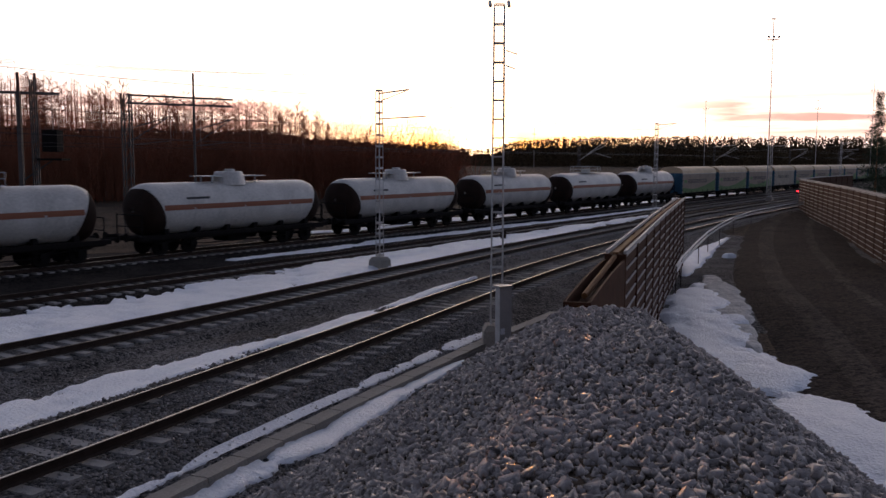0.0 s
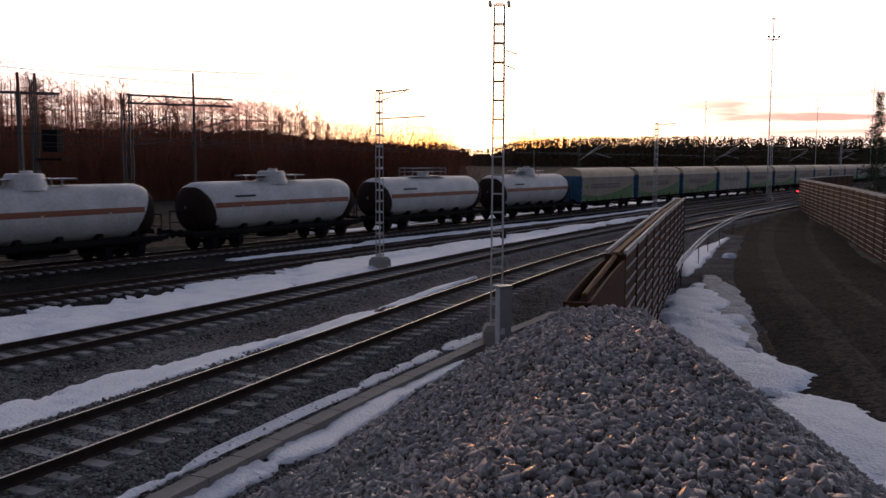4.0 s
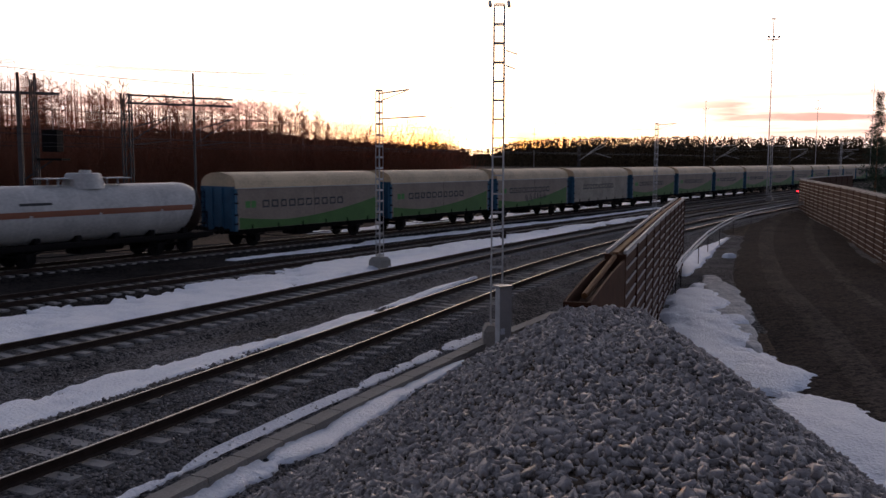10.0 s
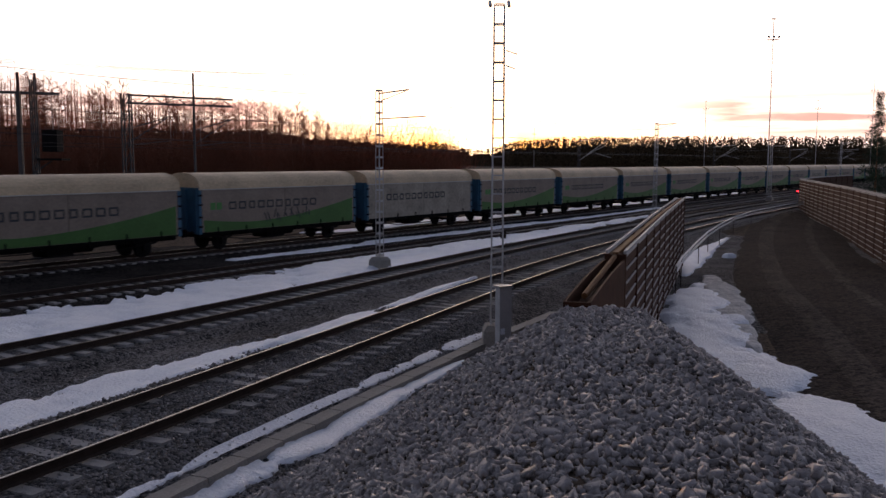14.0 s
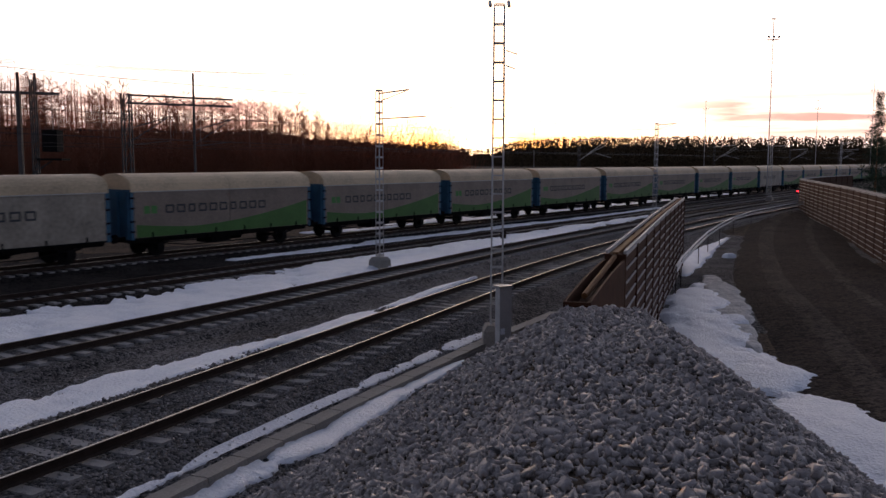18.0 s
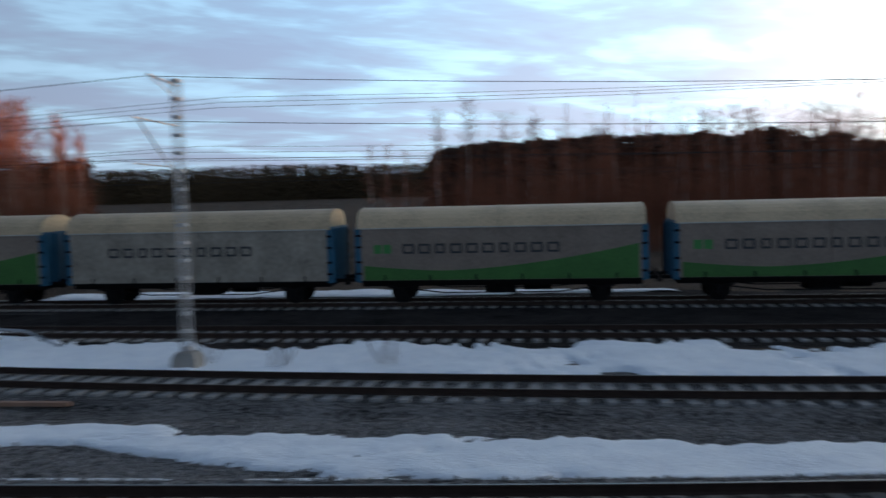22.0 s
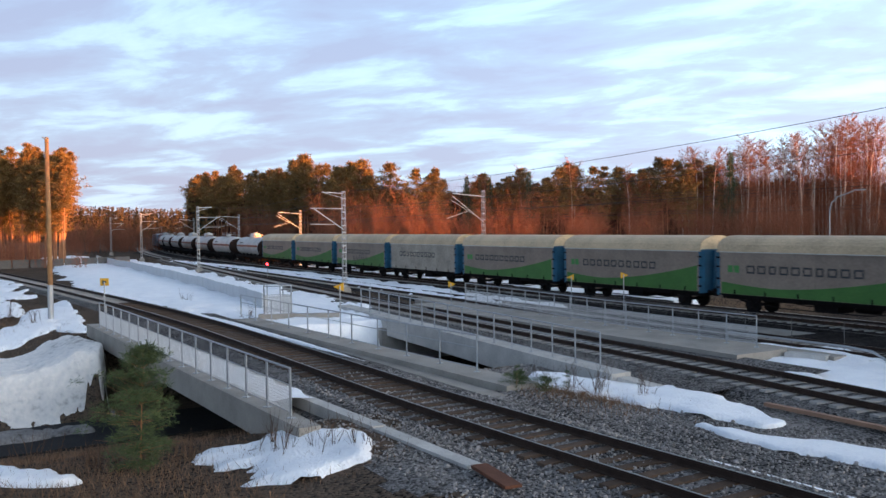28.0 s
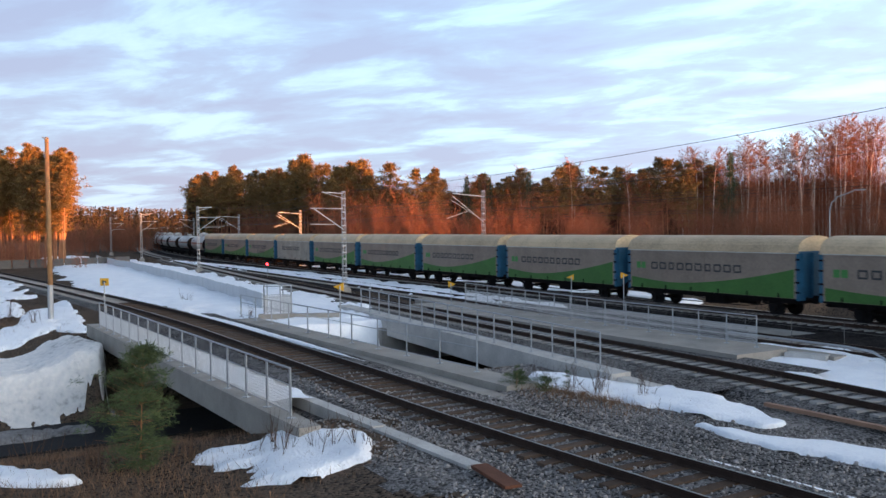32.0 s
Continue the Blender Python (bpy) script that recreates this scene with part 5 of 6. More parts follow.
# tall pines beyond the bend
for i in range(76):
    yaw = rnd.uniform(138.3, 147)
    d = 92 / math.sin(radians(yaw)) * rnd.uniform(1.0, 1.15)
    x, y = polar(yaw, d)
    plant(rnd.choice(TALL_PINE), x, y, (EYE + d * math.tan(radians(rnd.uniform(4.1, 5.25)))) / 14.6, rnd.uniform(0, 360))
for i in range(34):
    yaw = rnd.uniform(131.3, 138.5)
    x, y = polar(yaw, rnd.uniform(215, 250))
    plant(rnd.choice(THICKET), x, y, rnd.uniform(0.8, 1.3), rnd.uniform(0, 360))
for i in range(22):
    yaw = rnd.uniform(137.5, 147)
    x, y = polar(yaw, 88 / math.sin(radians(yaw)) * rnd.uniform(0.96, 1.05))
    plant(rnd.choice(THICKET), x, y, rnd.uniform(0.45, 0.8), rnd.uniform(0, 360))
# lone trees in the gap and beside the road
for yaw, d, z in ((66.5, 150, 1.0), (64.5, 155, 0.9), (65.4, 160, 1.05)):
    x, y = polar(yaw, d)
    plant(rnd.choice(BIRCH), x, y, z, rnd.uniform(0, 360))
plant(SPRUCES[0], 33.4, 66.6, 0.80, 40)
plant(SPRUCES[1], 37.0, 69.0, 0.95, 140)


def woods(name, yaw0, yaw1, d, top, label, n, seed, colour, leaves=30, closed=True, leaf=1.0):
    """Far woods: one mass of many small uneven crowns. d, top: distance and degrees above the eye's level by bearing."""
    r = np.random.RandomState(seed)
    v, f = [], []
    if closed:
        # the closed depth of the woods behind the single trees
        yaw = np.arange(yaw0, yaw1 + 0.01, 0.12)
        dd = d(yaw) * 1.10
        h = (EYE + dd * np.tan(np.radians(top(yaw)))) * r.uniform(0.66, 0.86, len(yaw))
        x, y = -np.sin(np.radians(yaw)) * dd, np.cos(np.radians(yaw)) * dd
        v.append(np.stack([np.stack([x, y, 0 * x - 0.8], -1), np.stack([x * 1.01, y * 1.01, h], -1)], 1).reshape(-1, 3))
        i = np.arange(len(yaw) - 1) * 2
        f.append(np.stack([i, i + 2, i + 3, i + 1], -1))
    yaw = r.uniform(yaw0, yaw1, n)
    dd = d(yaw) * r.uniform(0.97, 1.08, n)
    h = (EYE + dd * np.tan(np.radians(top(yaw)))) * r.uniform(0.86, 1.03, n) + 0.8
    conic = r.random_sample(n) < 0.5
    w = h * r.uniform(0.08, 0.15, n)
    zf = r.random_sample((n, leaves)) ** 0.8
    wide = w[:, None] * np.where(conic[:, None], np.maximum(0.02, 1.02 - zf) ** 0.8, np.sqrt(np.maximum(0.02, 1 - (1.6 * zf - 0.7) ** 2)))
    an, out = r.uniform(0, 6.28, (n, leaves)), r.random_sample((n, leaves))
    x, y = (-np.sin(np.radians(yaw)) * dd)[:, None], (np.cos(np.radians(yaw)) * dd)[:, None]
    c = np.stack([x + np.cos(an) * wide * out, y + np.sin(an) * wide * out, h[:, None] * zf - 0.3], -1).reshape(-1, 3)
    hh = np.repeat(h, leaves)[:, None] * leaf
    a = r.normal(size=(len(c), 3)) * (1, 1, 0.8)
    a = a / np.linalg.norm(a, axis=1)[:, None]
    b = np.cross(a, r.normal(size=(len(c), 3)))
    b = b / np.linalg.norm(b, axis=1)[:, None] * hh * r.uniform(0.02, 0.055, (len(c), 1))
    a = a * hh * r.uniform(0.03, 0.07, (len(c), 1))
    o = sum(len(q) for q in v)
    v.append(np.stack([c - a, c + b, c + a * 0.9, c - b], 1).reshape(-1, 3))
    f.append(np.arange(len(c) * 4).reshape(-1, 4) + o)
    v, f = np.concatenate(v), np.concatenate(f)
    me = bpy.data.meshes.new(name)
    me.vertices.add(len(v))
    me.vertices.foreach_set("co", v.ravel())
    me.loops.add(f.size)
    me.loops.foreach_set("vertex_index", f.ravel())
    me.polygons.add(len(f))
    me.polygons.foreach_set("loop_start", np.arange(0, f.size, 4))
    me.update(calc_edges=True)
    me.materials.append(colour)
    return tagged(new(name, me), label, "woods", kind="stuff")


# tops between 6 and 24 degrees are unseen, set to pass or block sun
SKY1 = spline([(-60, 1.3), (-32, 1.35), (-20, 1.40), (-12, 1.45), (-6, 1.3), (-4.4, 1.1), (-3.2, 0.76), (-2.4, 0.67), (-1.7, 0.74), (-0.6, 0.95), (0, 1.05), (3, 0.95), (6, 0.75), (8.5, 0.42), (11.5, 0.36), (12.2, 1.2), (17, 1.3), (24, 1.3), (40, 0.9), (62, 1.2), (66, 0.9)])
woods("far_woods", -60, 64, lambda a: 430 + 0 * a, SKY1, "dark distant mixed woods along the horizon", 7400, 5, FARWOOD, 42, leaf=0.5)
SKY2 = spline([(60, 1.9), (64, 1.7), (72, 1.8), (84, 1.6), (100, 1.8), (125, 1.6), (131, 1.25), (137, 1.45), (142, 1.8), (160, 2.0)])
woods("far_woods", 60, 160, lambda a: 420 + 0 * a, SKY2, "distant pine woods along the horizon", 4200, 6, FARWOOD, 50, leaf=0.6)
woods("far_woods", 160, 300, lambda a: 300 + 0 * a, lambda a: 1.5 + 0 * a, "distant woods behind the camera", 900, 7, FARWOOD)
# filler masses whose dark colour stands in for shade between the trees
woods("undergrowth", -1, 38, lambda a: 150 - 38 * smooth01((a - 26) / 10), lambda a: 0.40 + 0.45 * smooth01((a + 1) / 5) + 0.75 * smooth01((a - 5) / 8) + 0.22 * smooth01((a - 4) / 6) * wave(a, 0 * a, 1.1, 51), "tangle of undergrowth coloured dark as the shade inside the bare wood", 2300, 8, SHADED_GROWTH, 45, False, 0.7)
woods("undergrowth", 34, 62.5, lambda a: 76 / np.sin(np.radians(a)) - 24 * smooth01((42 - a) / 8), lambda a: 1.7 + 1.1 * smooth01((a - 33) / 8) * smooth01((65 - a) / 7) + 0.3 * wave(a, 0 * a, 1.1, 52), "dense young wood coloured dark as shade behind the main line", 2000, 10, SHADED_GROWTH, 50, False, 0.7)
woods("undergrowth", 84, 131, lambda a: EDGE(a) + 22, lambda a: 2.2 + 0.3 * wave(a, 0 * a, 0.9, 53), "tangle of undergrowth coloured dark as the shade inside the mixed wood", 2300, 9, SHADED_GROWTH, 40, False, 0.7)

# ---- masts, wires ----
LINE = [(-191, 29.5), (-148, 27.6), (-105, 26.2), (-61, 26.3), (-10.8, 24.0), (31.25, 25.95), (72, 28.6), (115, 30.2), (160, 30.5)]
for s, p in LINE:
    k, h = (-1 if s > -70 else 1), (8.35 if s == -10.8 else 8.2 if s > 0 else 7.75)
    arms = [((0, 0, h - 0.13), (0.0, 1.75 * k, h - 0.03), 0.035), ((0, 0, h - 0.5), (0.0, 1.55 * k, h - 0.09), 0.02), ((0, 0, h - 1.3), (0, 2.7 * k, h - 1.25), 0.03)]
    if s < 0:
        arms += [((0, 0, h - 2.9), (0, 2.4 * k, h - 1.3), 0.032), ((0, 0.5 * k, h - 2.5), (0, 2.7 * k, h - 2.45), 0.022)]
    mast_at(s, p, h, arms, z=-0.45)
BACK = [(-66, 42.2, 8.2), (-114, 42.6, 7.5), (-146, 43.4, 7.5), (-190, 46.5, 7.5), (85, 42.5, 7.6), (130, 42.5, 7.6), (175, 42.5, 7.6), (220, 42.5, 7.6)]
for s, p, h in BACK:
    mast_at(s, p, h, [((0, 0, h * 0.94), (0, -3.2, h * 0.97), 0.035), ((0, 0, h * 0.66), (0, -3.2, h * 0.94), 0.032), ((0, -1.0, h * 0.74), (0, -3.4, h * 0.90), 0.025), ((0, -1.6, h * 0.78), (0, -3.8, h * 0.70), 0.022)], z=-0.5, steel=DARK_STEEL if s > 0 else MASTS)
near_mast = lattice_mast(1.5, 23.6, -0.4, 9.1, w=0.32, leg=0.023, arms=[((-0.25, -0.1, 9.05), (-0.25, 0.1, 9.2), 0.05), ((0.25, -0.1, 9.05), (0.25, 0.1, 9.2), 0.05), ((0.2, 0, 7.9), (0.55, 0.8, 7.9), 0.02), ((0.2, 0, 7.5), (0.5, 0.8, 7.5), 0.02)], facing=0)
cab = thing("equipment_cabinet", "weathered grey steel trackside cabinet with a pale lid", "cabinet", pose(1.62, 22.6, -0.5, 0, 0, 20))
part("body", MB().box((0, 0, 0.85), (0.34, 0.30, 1.7)), MASTS, cab)
part("lid", MB().box((0, 0, 1.73), (0.40, 0.36, 0.06)), GALV, cab, "pale metal lid")
part("plate", MB().box((-0.08, -0.156, 0.55), (0.12, 0.012, 0.16)), SNOW, cab, "small white plate")


def hang(a, b, sag, r, n=10):
    return [a.lerp(b, k / n) - Vector((0, 0, sag * 4 * (k / n) * (1 - k / n))) for k in range(n + 1)]


def wire(name, pts, sag, r, label):
    line = [pts[0]]
    for a, b in zip(pts[:-1], pts[1:]):
        line += hang(a, b, sag, r)[1:]
    mb = MB().path(line, r, 4)
    return tagged(part(name, mb, WIRE), label, "wire", "overhead wires")


for off, z, sag, label in ((1.9, 7.25, 0.5, "thin dark feeder wire between mast tops"), (2.6, 6.0, 0.35, "thin dark catenary wire above the track"), (2.6, 5.0, 0.03, "thin straight contact wire above the track")):
    wire("overhead_wire", [sp(s, p + (off if s < -70 else -off), z + (0.55 if s == -10.8 else 0)) for s, p in LINE], sag, 0.009, label)
for p, z, sag in ((34.9, 6.1, 0.35), (34.9, 5.1, 0.03), (38.0, 6.6, 0.4), (38.0, 5.3, 0.03), (42.6, 7.1, 0.5)):
    wire("overhead_wire", [sp(s, p + max(0, -100 - s) * 0.03, z) for s in (-190, -146, -114, -66, -18, 40, 85, 130, 175, 220)], sag, 0.009, "thin dark wire above the main line")
for k in range(3):
    wire("power_line", [sp(-150, 46 + k, 8.0), sp(-90, 41 + k, 8.9 + 0.2 * k), sp(-10.8, 27.0 + k * 0.5, 7.4 + 0.22 * k), sp(60, 44 + k, 12.0)], 1.0, 0.007, "long sagging power wire")

# portal with a beam, and a pole with a transformer, behind the main line
portal = thing("catenary_portal", "steel lattice portal with a long beam and hanging brackets", "gantry")


def lat_post(mb, x, y, z0, z1, w):
    for a in (-1, 1):
        for b in (-1, 1):
            mb.beam((x + a * w, y + b * w, z0), (x + a * w, y + b * w, z1), 0.07, 0.07)
    n = int((z1 - z0) / 0.9)
    for k in range(n):
        za, zb = z0 + (z1 - z0) * k / n, z0 + (z1 - z0) * (k + 1) / n
        for b in (-1, 1):
            mb.beam((x - w, y + b * w, za), (x + w, y + b * w, zb), 0.04, 0.04)
            mb.beam((x + b * w, y + w, za), (x + b * w, y - w, zb), 0.04, 0.04)
    return mb


pa, pb = Vector((*polar(20.0, 57.5), 0)), Vector((*polar(13.6, 60.0), 0))
part("post", lat_post(MB(), pa.x, pa.y, -0.5, 8.6, 0.24), DARK_STEEL, portal)
beam = MB()
for z in (8.0, 8.5):
    beam.beam(Vector((pa.x, pa.y, z)), pb + Vector((0, 0, z + (0.0 if z > 8.2 else 0.05))), 0.12, 0.12)
for k in range(9):
    a = pa.lerp(pb, k / 9)
    b = pa.lerp(pb, (k + 1) / 9)
    beam.beam(Vector((a.x, a.y, 8.0 if k % 2 else 8.5)), Vector((b.x, b.y, 8.5 if k % 2 else 8.0)), 0.05, 0.05)
part("beam", beam, DARK_STEEL, portal)
pm = Vector((*polar(16.0, 59.0), 0))
part("post", MB().tube((pm.x, pm.y, -0.5), (pm.x, pm.y, 10.1), 0.10, 0.07, 8), DARK_STEEL, portal)
for c, d in ((pa, 2.6), (pm, 2.6)):
    e = c + (pb - pa).normalized() * d
    bk = MB().beam(Vector((c.x, c.y, 6.4)), Vector((e.x, e.y, 7.2)), 0.06, 0.06).beam(Vector((c.x, c.y, 5.4)), Vector((e.x, e.y, 5.7)), 0.05, 0.05).beam(Vector((c.x, c.y, 5.5)), Vector((e.x, e.y, 7.2)), 0.05, 0.05)
    part("bracket", bk, DARK_STEEL, portal)
tp = Vector((*polar(26.0, 57), 0))
trans = thing("transformer_pole", "double steel pole with a crossarm and a hanging transformer", "pole")
part("pole", MB().box((tp.x, tp.y, 4.0), (0.24, 0.24, 9.0)), DARK_STEEL, trans)
tq = Vector((*polar(25.2, 57), 0))
part("pole", lat_post(MB(), tq.x, tq.y, -0.5, 9.2, 0.13), DARK_STEEL, trans)
side = (tq - tp).normalized()
part("crossarm", MB().beam(Vector((tp.x, tp.y, 8.4)) - side * 1.6, Vector((tp.x, tp.y, 8.4)) + side * 2.2, 0.12, 0.16), DARK_STEEL, trans)
for k in (-1.5, 0.0, 0.9):
    c = tp + side * k
    part("insulator", MB().tube((c.x, c.y, 8.5), (c.x, c.y, 9.6), 0.11, 0.08, 8), INSUL, trans)
tr_c = tp + side * 1.75
part("transformer", MB().box((tr_c.x, tr_c.y, 5.6), (0.9, 0.9, 1.3)).box((tr_c.x, tr_c.y, 4.5), (1.5, 1.2, 0.12)), W_DARK, trans, "dark transformer tank")
part("platform_strut", MB().beam(Vector((tp.x, tp.y, 3.2)), Vector((tr_c.x, tr_c.y, 4.5)), 0.08, 0.08), DARK_STEEL, trans)

# tall floodlight masts of the yard
for yaw, d, top in ((-20.6, 138, 25.5), (-16.8, 320, 25.5), (-23.3, 310, 24.5), (-26.3, 250, 25.5), (-6.0, 420, 20.0)):
    x, y = polar(yaw, d)
    fm = thing("floodlight_mast", "tall slim floodlight mast with lamps on top", "light mast", pose(x, y, -0.6), "floodlight masts of the yard")
    k = d / 250
    part("shaft", MB().tube((0, 0, 0), (0, 0, top + 0.6), 0.10 * max(1, k), 0.05 * max(1, k), 8), MASTS, fm)
    part("lamp_frame", MB().box((0, 0, top - 2.6), (1.7, 0.2, 0.12)).box((0, 0, top + 0.4), (0.7, 0.2, 0.12)), MASTS, fm)
    for q in (-0.75, 0.0, 0.75):
        part("floodlight", MB().box((q, -0.3, top - 2.2), (0.30, 0.2, 0.28)), MASTS, fm)

# wooden pole beside the bridge
pole = thing("wooden_pole", "tall wooden pole with a grey metal foot", "pole", Matrix.Translation((*sp(-54.0, 5.0).xy, -0.5)))
part("shaft", MB().tube((0, 0, 0.0), (0, 0, 10.45), 0.15, 0.11, 10), WOODPOLE, pole, smooth=True)
part("foot", MB().tube((0.02, 0, 0.0), (0.02, 0, 2.0), 0.165, 0.16, 10), GALV, pole, "grey metal sleeve")
part("top_bracket", MB().beam((0, 0, 10.35), (0.55, 0.3, 10.4), 0.06, 0.06), GALV, pole)

# bracket lamp behind the train
lx, ly = polar(90.4, 82)
lamp = thing("street_lamp", "curved grey street lamp pole", "street lamp", Matrix.Translation((lx, ly, -0.5)))
part("pole", MB().path([Vector((0, 0, 0)), Vector((0, 0, 6.0)), Vector((0, 0.15, 6.6)), Vector((0, 0.6, 7.1)), Vector((0, 1.9, 7.6))], 0.055, 8), GALV, lamp)
part("lamp_head", MB().box((0, 2.35, 7.68), (0.28, 0.9, 0.12)), GALV, lamp)

# ---- signs and signals ----


def sign(s, p, z0, z1, shape, turn=115):
    q = sp(s, p)
    root = thing("track_sign", "small yellow and black track sign on a thin grey post", "sign", pose(q.x, q.y, z0, 0, 0, turn), "yellow track signs")
    part("post", MB().tube((0, 0, 0), (0, 0, z1 - z0), 0.03, 0.03, 6), GALV, root)
    h = z1 - z0
    if shape == "board":
        part("board", MB().box((0, 0.03, h - 0.02), (0.42, 0.02, 0.36)), YELLOW, root)
        part("arrow", MB().prism([(-0.10, h - 0.12), (0.13, h - 0.02), (-0.10, h + 0.08)], 0.004, 0.018), BLACK, root)
    else:
        k = 1 if shape == "left" else -1
        part("board", MB().prism([(-0.30 * k, h - 0.05), (0.16 * k, h + 0.14), (0.16 * k, h - 0.24)], 0.02, 0.04), YELLOW, root)
    return root


sign(-44.4, 6.5, -0.1, 2.1, "board")
sign(-34.4, 14.6, -0.3, 2.05, "left")
sign(-44.7, 26.2, -0.3, 1.1, "right")
sign(-42.6, 33.7, -0.5, 1.3, "left")
sign(-37.0, 33.0, -0.5, 1.7, "right")


def dwarf_signal(x, y, z, turn, lit=True):
    root = thing("dwarf_signal", "low dark railway signal showing a red light" if lit else "low rusty trackside signal box", "signal", pose(x, y, z, 0, 0, turn))
    part("post", MB().tube((0, 0, 0), (0, 0, 1.0), 0.04, 0.04, 8), GALV, root)
    part("head", MB().box((0, 0, 1.2), (0.32, 0.22, 0.5)), BLACK if lit else RUST, root)
    if lit:
        part("lamp", MB().tube((0, -0.11, 1.28), (0, -0.15, 1.28), 0.10, 0.10, 12), REDLAMP, root, "lit red lamp")
        part("hood", MB().box((0, -0.17, 1.40), (0.26, 0.14, 0.02)), BLACK, root)
    return root


q = sp(-86.4, 28.6)
dwarf_signal(q.x, q.y, -0.4, 130 - 14)
dwarf_signal(43.2, 104.8, -0.4, -22)
q = sp(42.5, 26.0)
dwarf_signal(q.x, q.y, -0.9, 0, False)

# ---- snow ----


def snow(points, widths, thick, seed, label="patch of old granular snow on dark gravel", rag=1.3, step=0.15, across=29):
    """A patch of old snow along a line of (s, p) points: where the layer runs out it sinks into the ground, which leaves a ragged edge and holes."""
    n = len(points)
    fs, fp, fw = spline([(i, c[0]) for i, c in enumerate(points)]), spline([(i, c[1]) for i, c in enumerate(points)]), spline([(i, w) for i, w in enumerate(widths)])
    length = sum(math.dist(a, b) for a, b in zip(points[:-1], points[1:]))
    t = np.linspace(-0.02 * n, n - 1 + 0.02 * n, max(12, int(length / step)))
    cs, cp = fs(t), fp(t)
    ds, dp = np.gradient(cs), np.gradient(cp)
    L = np.hypot(ds, dp)
    ns, npp = -dp / L, ds / L
    w = np.maximum(fw(t), 0.05) / 2
    k = np.linspace(-1.25, 1.25, across)
    K = k[None, :] * w[:, None]
    Sg, Pg = cs[:, None] + ns[:, None] * K, cp[:, None] + npp[:, None] * K
    X, Y = Sg * U.x + Pg * N.x, Sg * U.y + Pg * N.y
    along = np.minimum(np.arange(len(t)), np.arange(len(t))[::-1]) * step
    tip = smooth01(along / 0.9)[:, None]
    cover = 1.15 * (1 - (np.abs(k[None, :]) / 1.25) ** 2.6) * tip + rag * (0.34 * wave(X, Y, 0.8, seed) + 0.30 * wave(X, Y, 2.3, seed + 1) + 0.20 * wave(X, Y, 6.0, seed + 2) + 0.13 * wave(X, Y, 14.0, seed + 3))
    over = cover - 0.42
    z = surface(Sg, Pg) + np.where(over > 0, thick * (1 - np.exp(-4 * over)) * (1 + 0.25 * wave(X, Y, 1.1, seed + 8)) + 0.35 * thick * np.clip(over, 0, 0.3) * (wave(X, Y, 4.0, seed + 9) + 0.7 * wave(X, Y, 10.0, seed + 10)), over * 0.5 - 0.01)
    rows = [[(X[i, j], Y[i, j], z[i, j]) for j in range(across)] for i in range(len(t))]
    return tagged(part("snow_patch", MB().strip(rows), SNOW, smooth=True), label, "snow", "melting snow patches", "stuff")


snow([(-10.5, 17.0), (-8, 16.7), (-5.5, 16.4), (-1, 16.0), (4, 16.1), (8.5, 16.5), (14, 16.9), (18.5, 17.3), (24, 18.3), (29, 19.2)], [0.4, 1.3, 2.0, 2.7, 2.2, 2.1, 1.9, 1.6, 1.1, 0.2], 0.13, 3, "long strip of old snow between two tracks")
snow([(-20.5, 25.6), (-17, 25.9), (-11, 25.4), (-5, 25.2), (1, 25.6), (7, 25.4), (12, 25.1), (21.5, 26.0), (34.5, 27.8), (55, 29.2), (74, 30.2)], [1.0, 3.2, 4.6, 4.8, 4.6, 4.5, 4.6, 3.8, 3.4, 2.2, 0.4], 0.16, 13, "long strip of old snow between two tracks")
snow([(5, 10.6), (7.7, 11.0), (9.7, 11.42), (13.3, 12.1), (16.4, 12.7), (19, 13.1), (23, 13.7)], [0.10, 0.15, 0.18, 0.22, 0.28, 0.28, 0.15], 0.035, 23, "narrow ragged strip of snow along a cable duct", rag=3.0, step=0.1)
snow([(5.5, 9.9), (8.0, 10.3), (9.6, 10.6), (11.4, 10.85), (13.2, 11.2), (15, 11.6), (18, 12.1)], [0.5, 0.5, 0.65, 0.8, 0.7, 0.5, 0.15], 0.09, 33, "narrow ragged strip of snow along a cable duct", rag=1.8, step=0.1)
snow([(35.0, 11.7), (31, 10.6), (27, 9.2), (23.6, 7.5), (20.4, 5.2), (17.5, 3.2), (13.8, 1.0), (9, -2.5)], [0.6, 1.7, 2.5, 2.9, 2.5, 2.4, 2.6, 2.6], 0.17, 43, "bank of old snow at the foot of a stone heap", rag=1.5)
snow([(58, 17.8), (50, 16.6), (44, 15.2), (38, 13.6)], [0.2, 1.0, 1.2, 0.3], 0.12, 53, "scattered snow beside a guard rail")
snow([(44, 42.6), (60, 42.6), (80, 42.4), (140, 42.4)], [1.0, 2.2, 2.4, 2.0], 0.12, 63, "strip of snow beyond the main line", step=0.8)
snow([(-110, 43.4), (-70, 42.7), (-40, 42.5), (-15, 42.0), (4, 42.5)], [2.4, 2.6, 2.4, 2.2, 0.6], 0.12, 64, "strip of snow beyond the main line", step=0.6)
snow([(30, 34.2), (50, 34.8), (90, 35.0)], [0.8, 1.2, 0.8], 0.10, 65, "thin snow between two tracks", step=0.6)
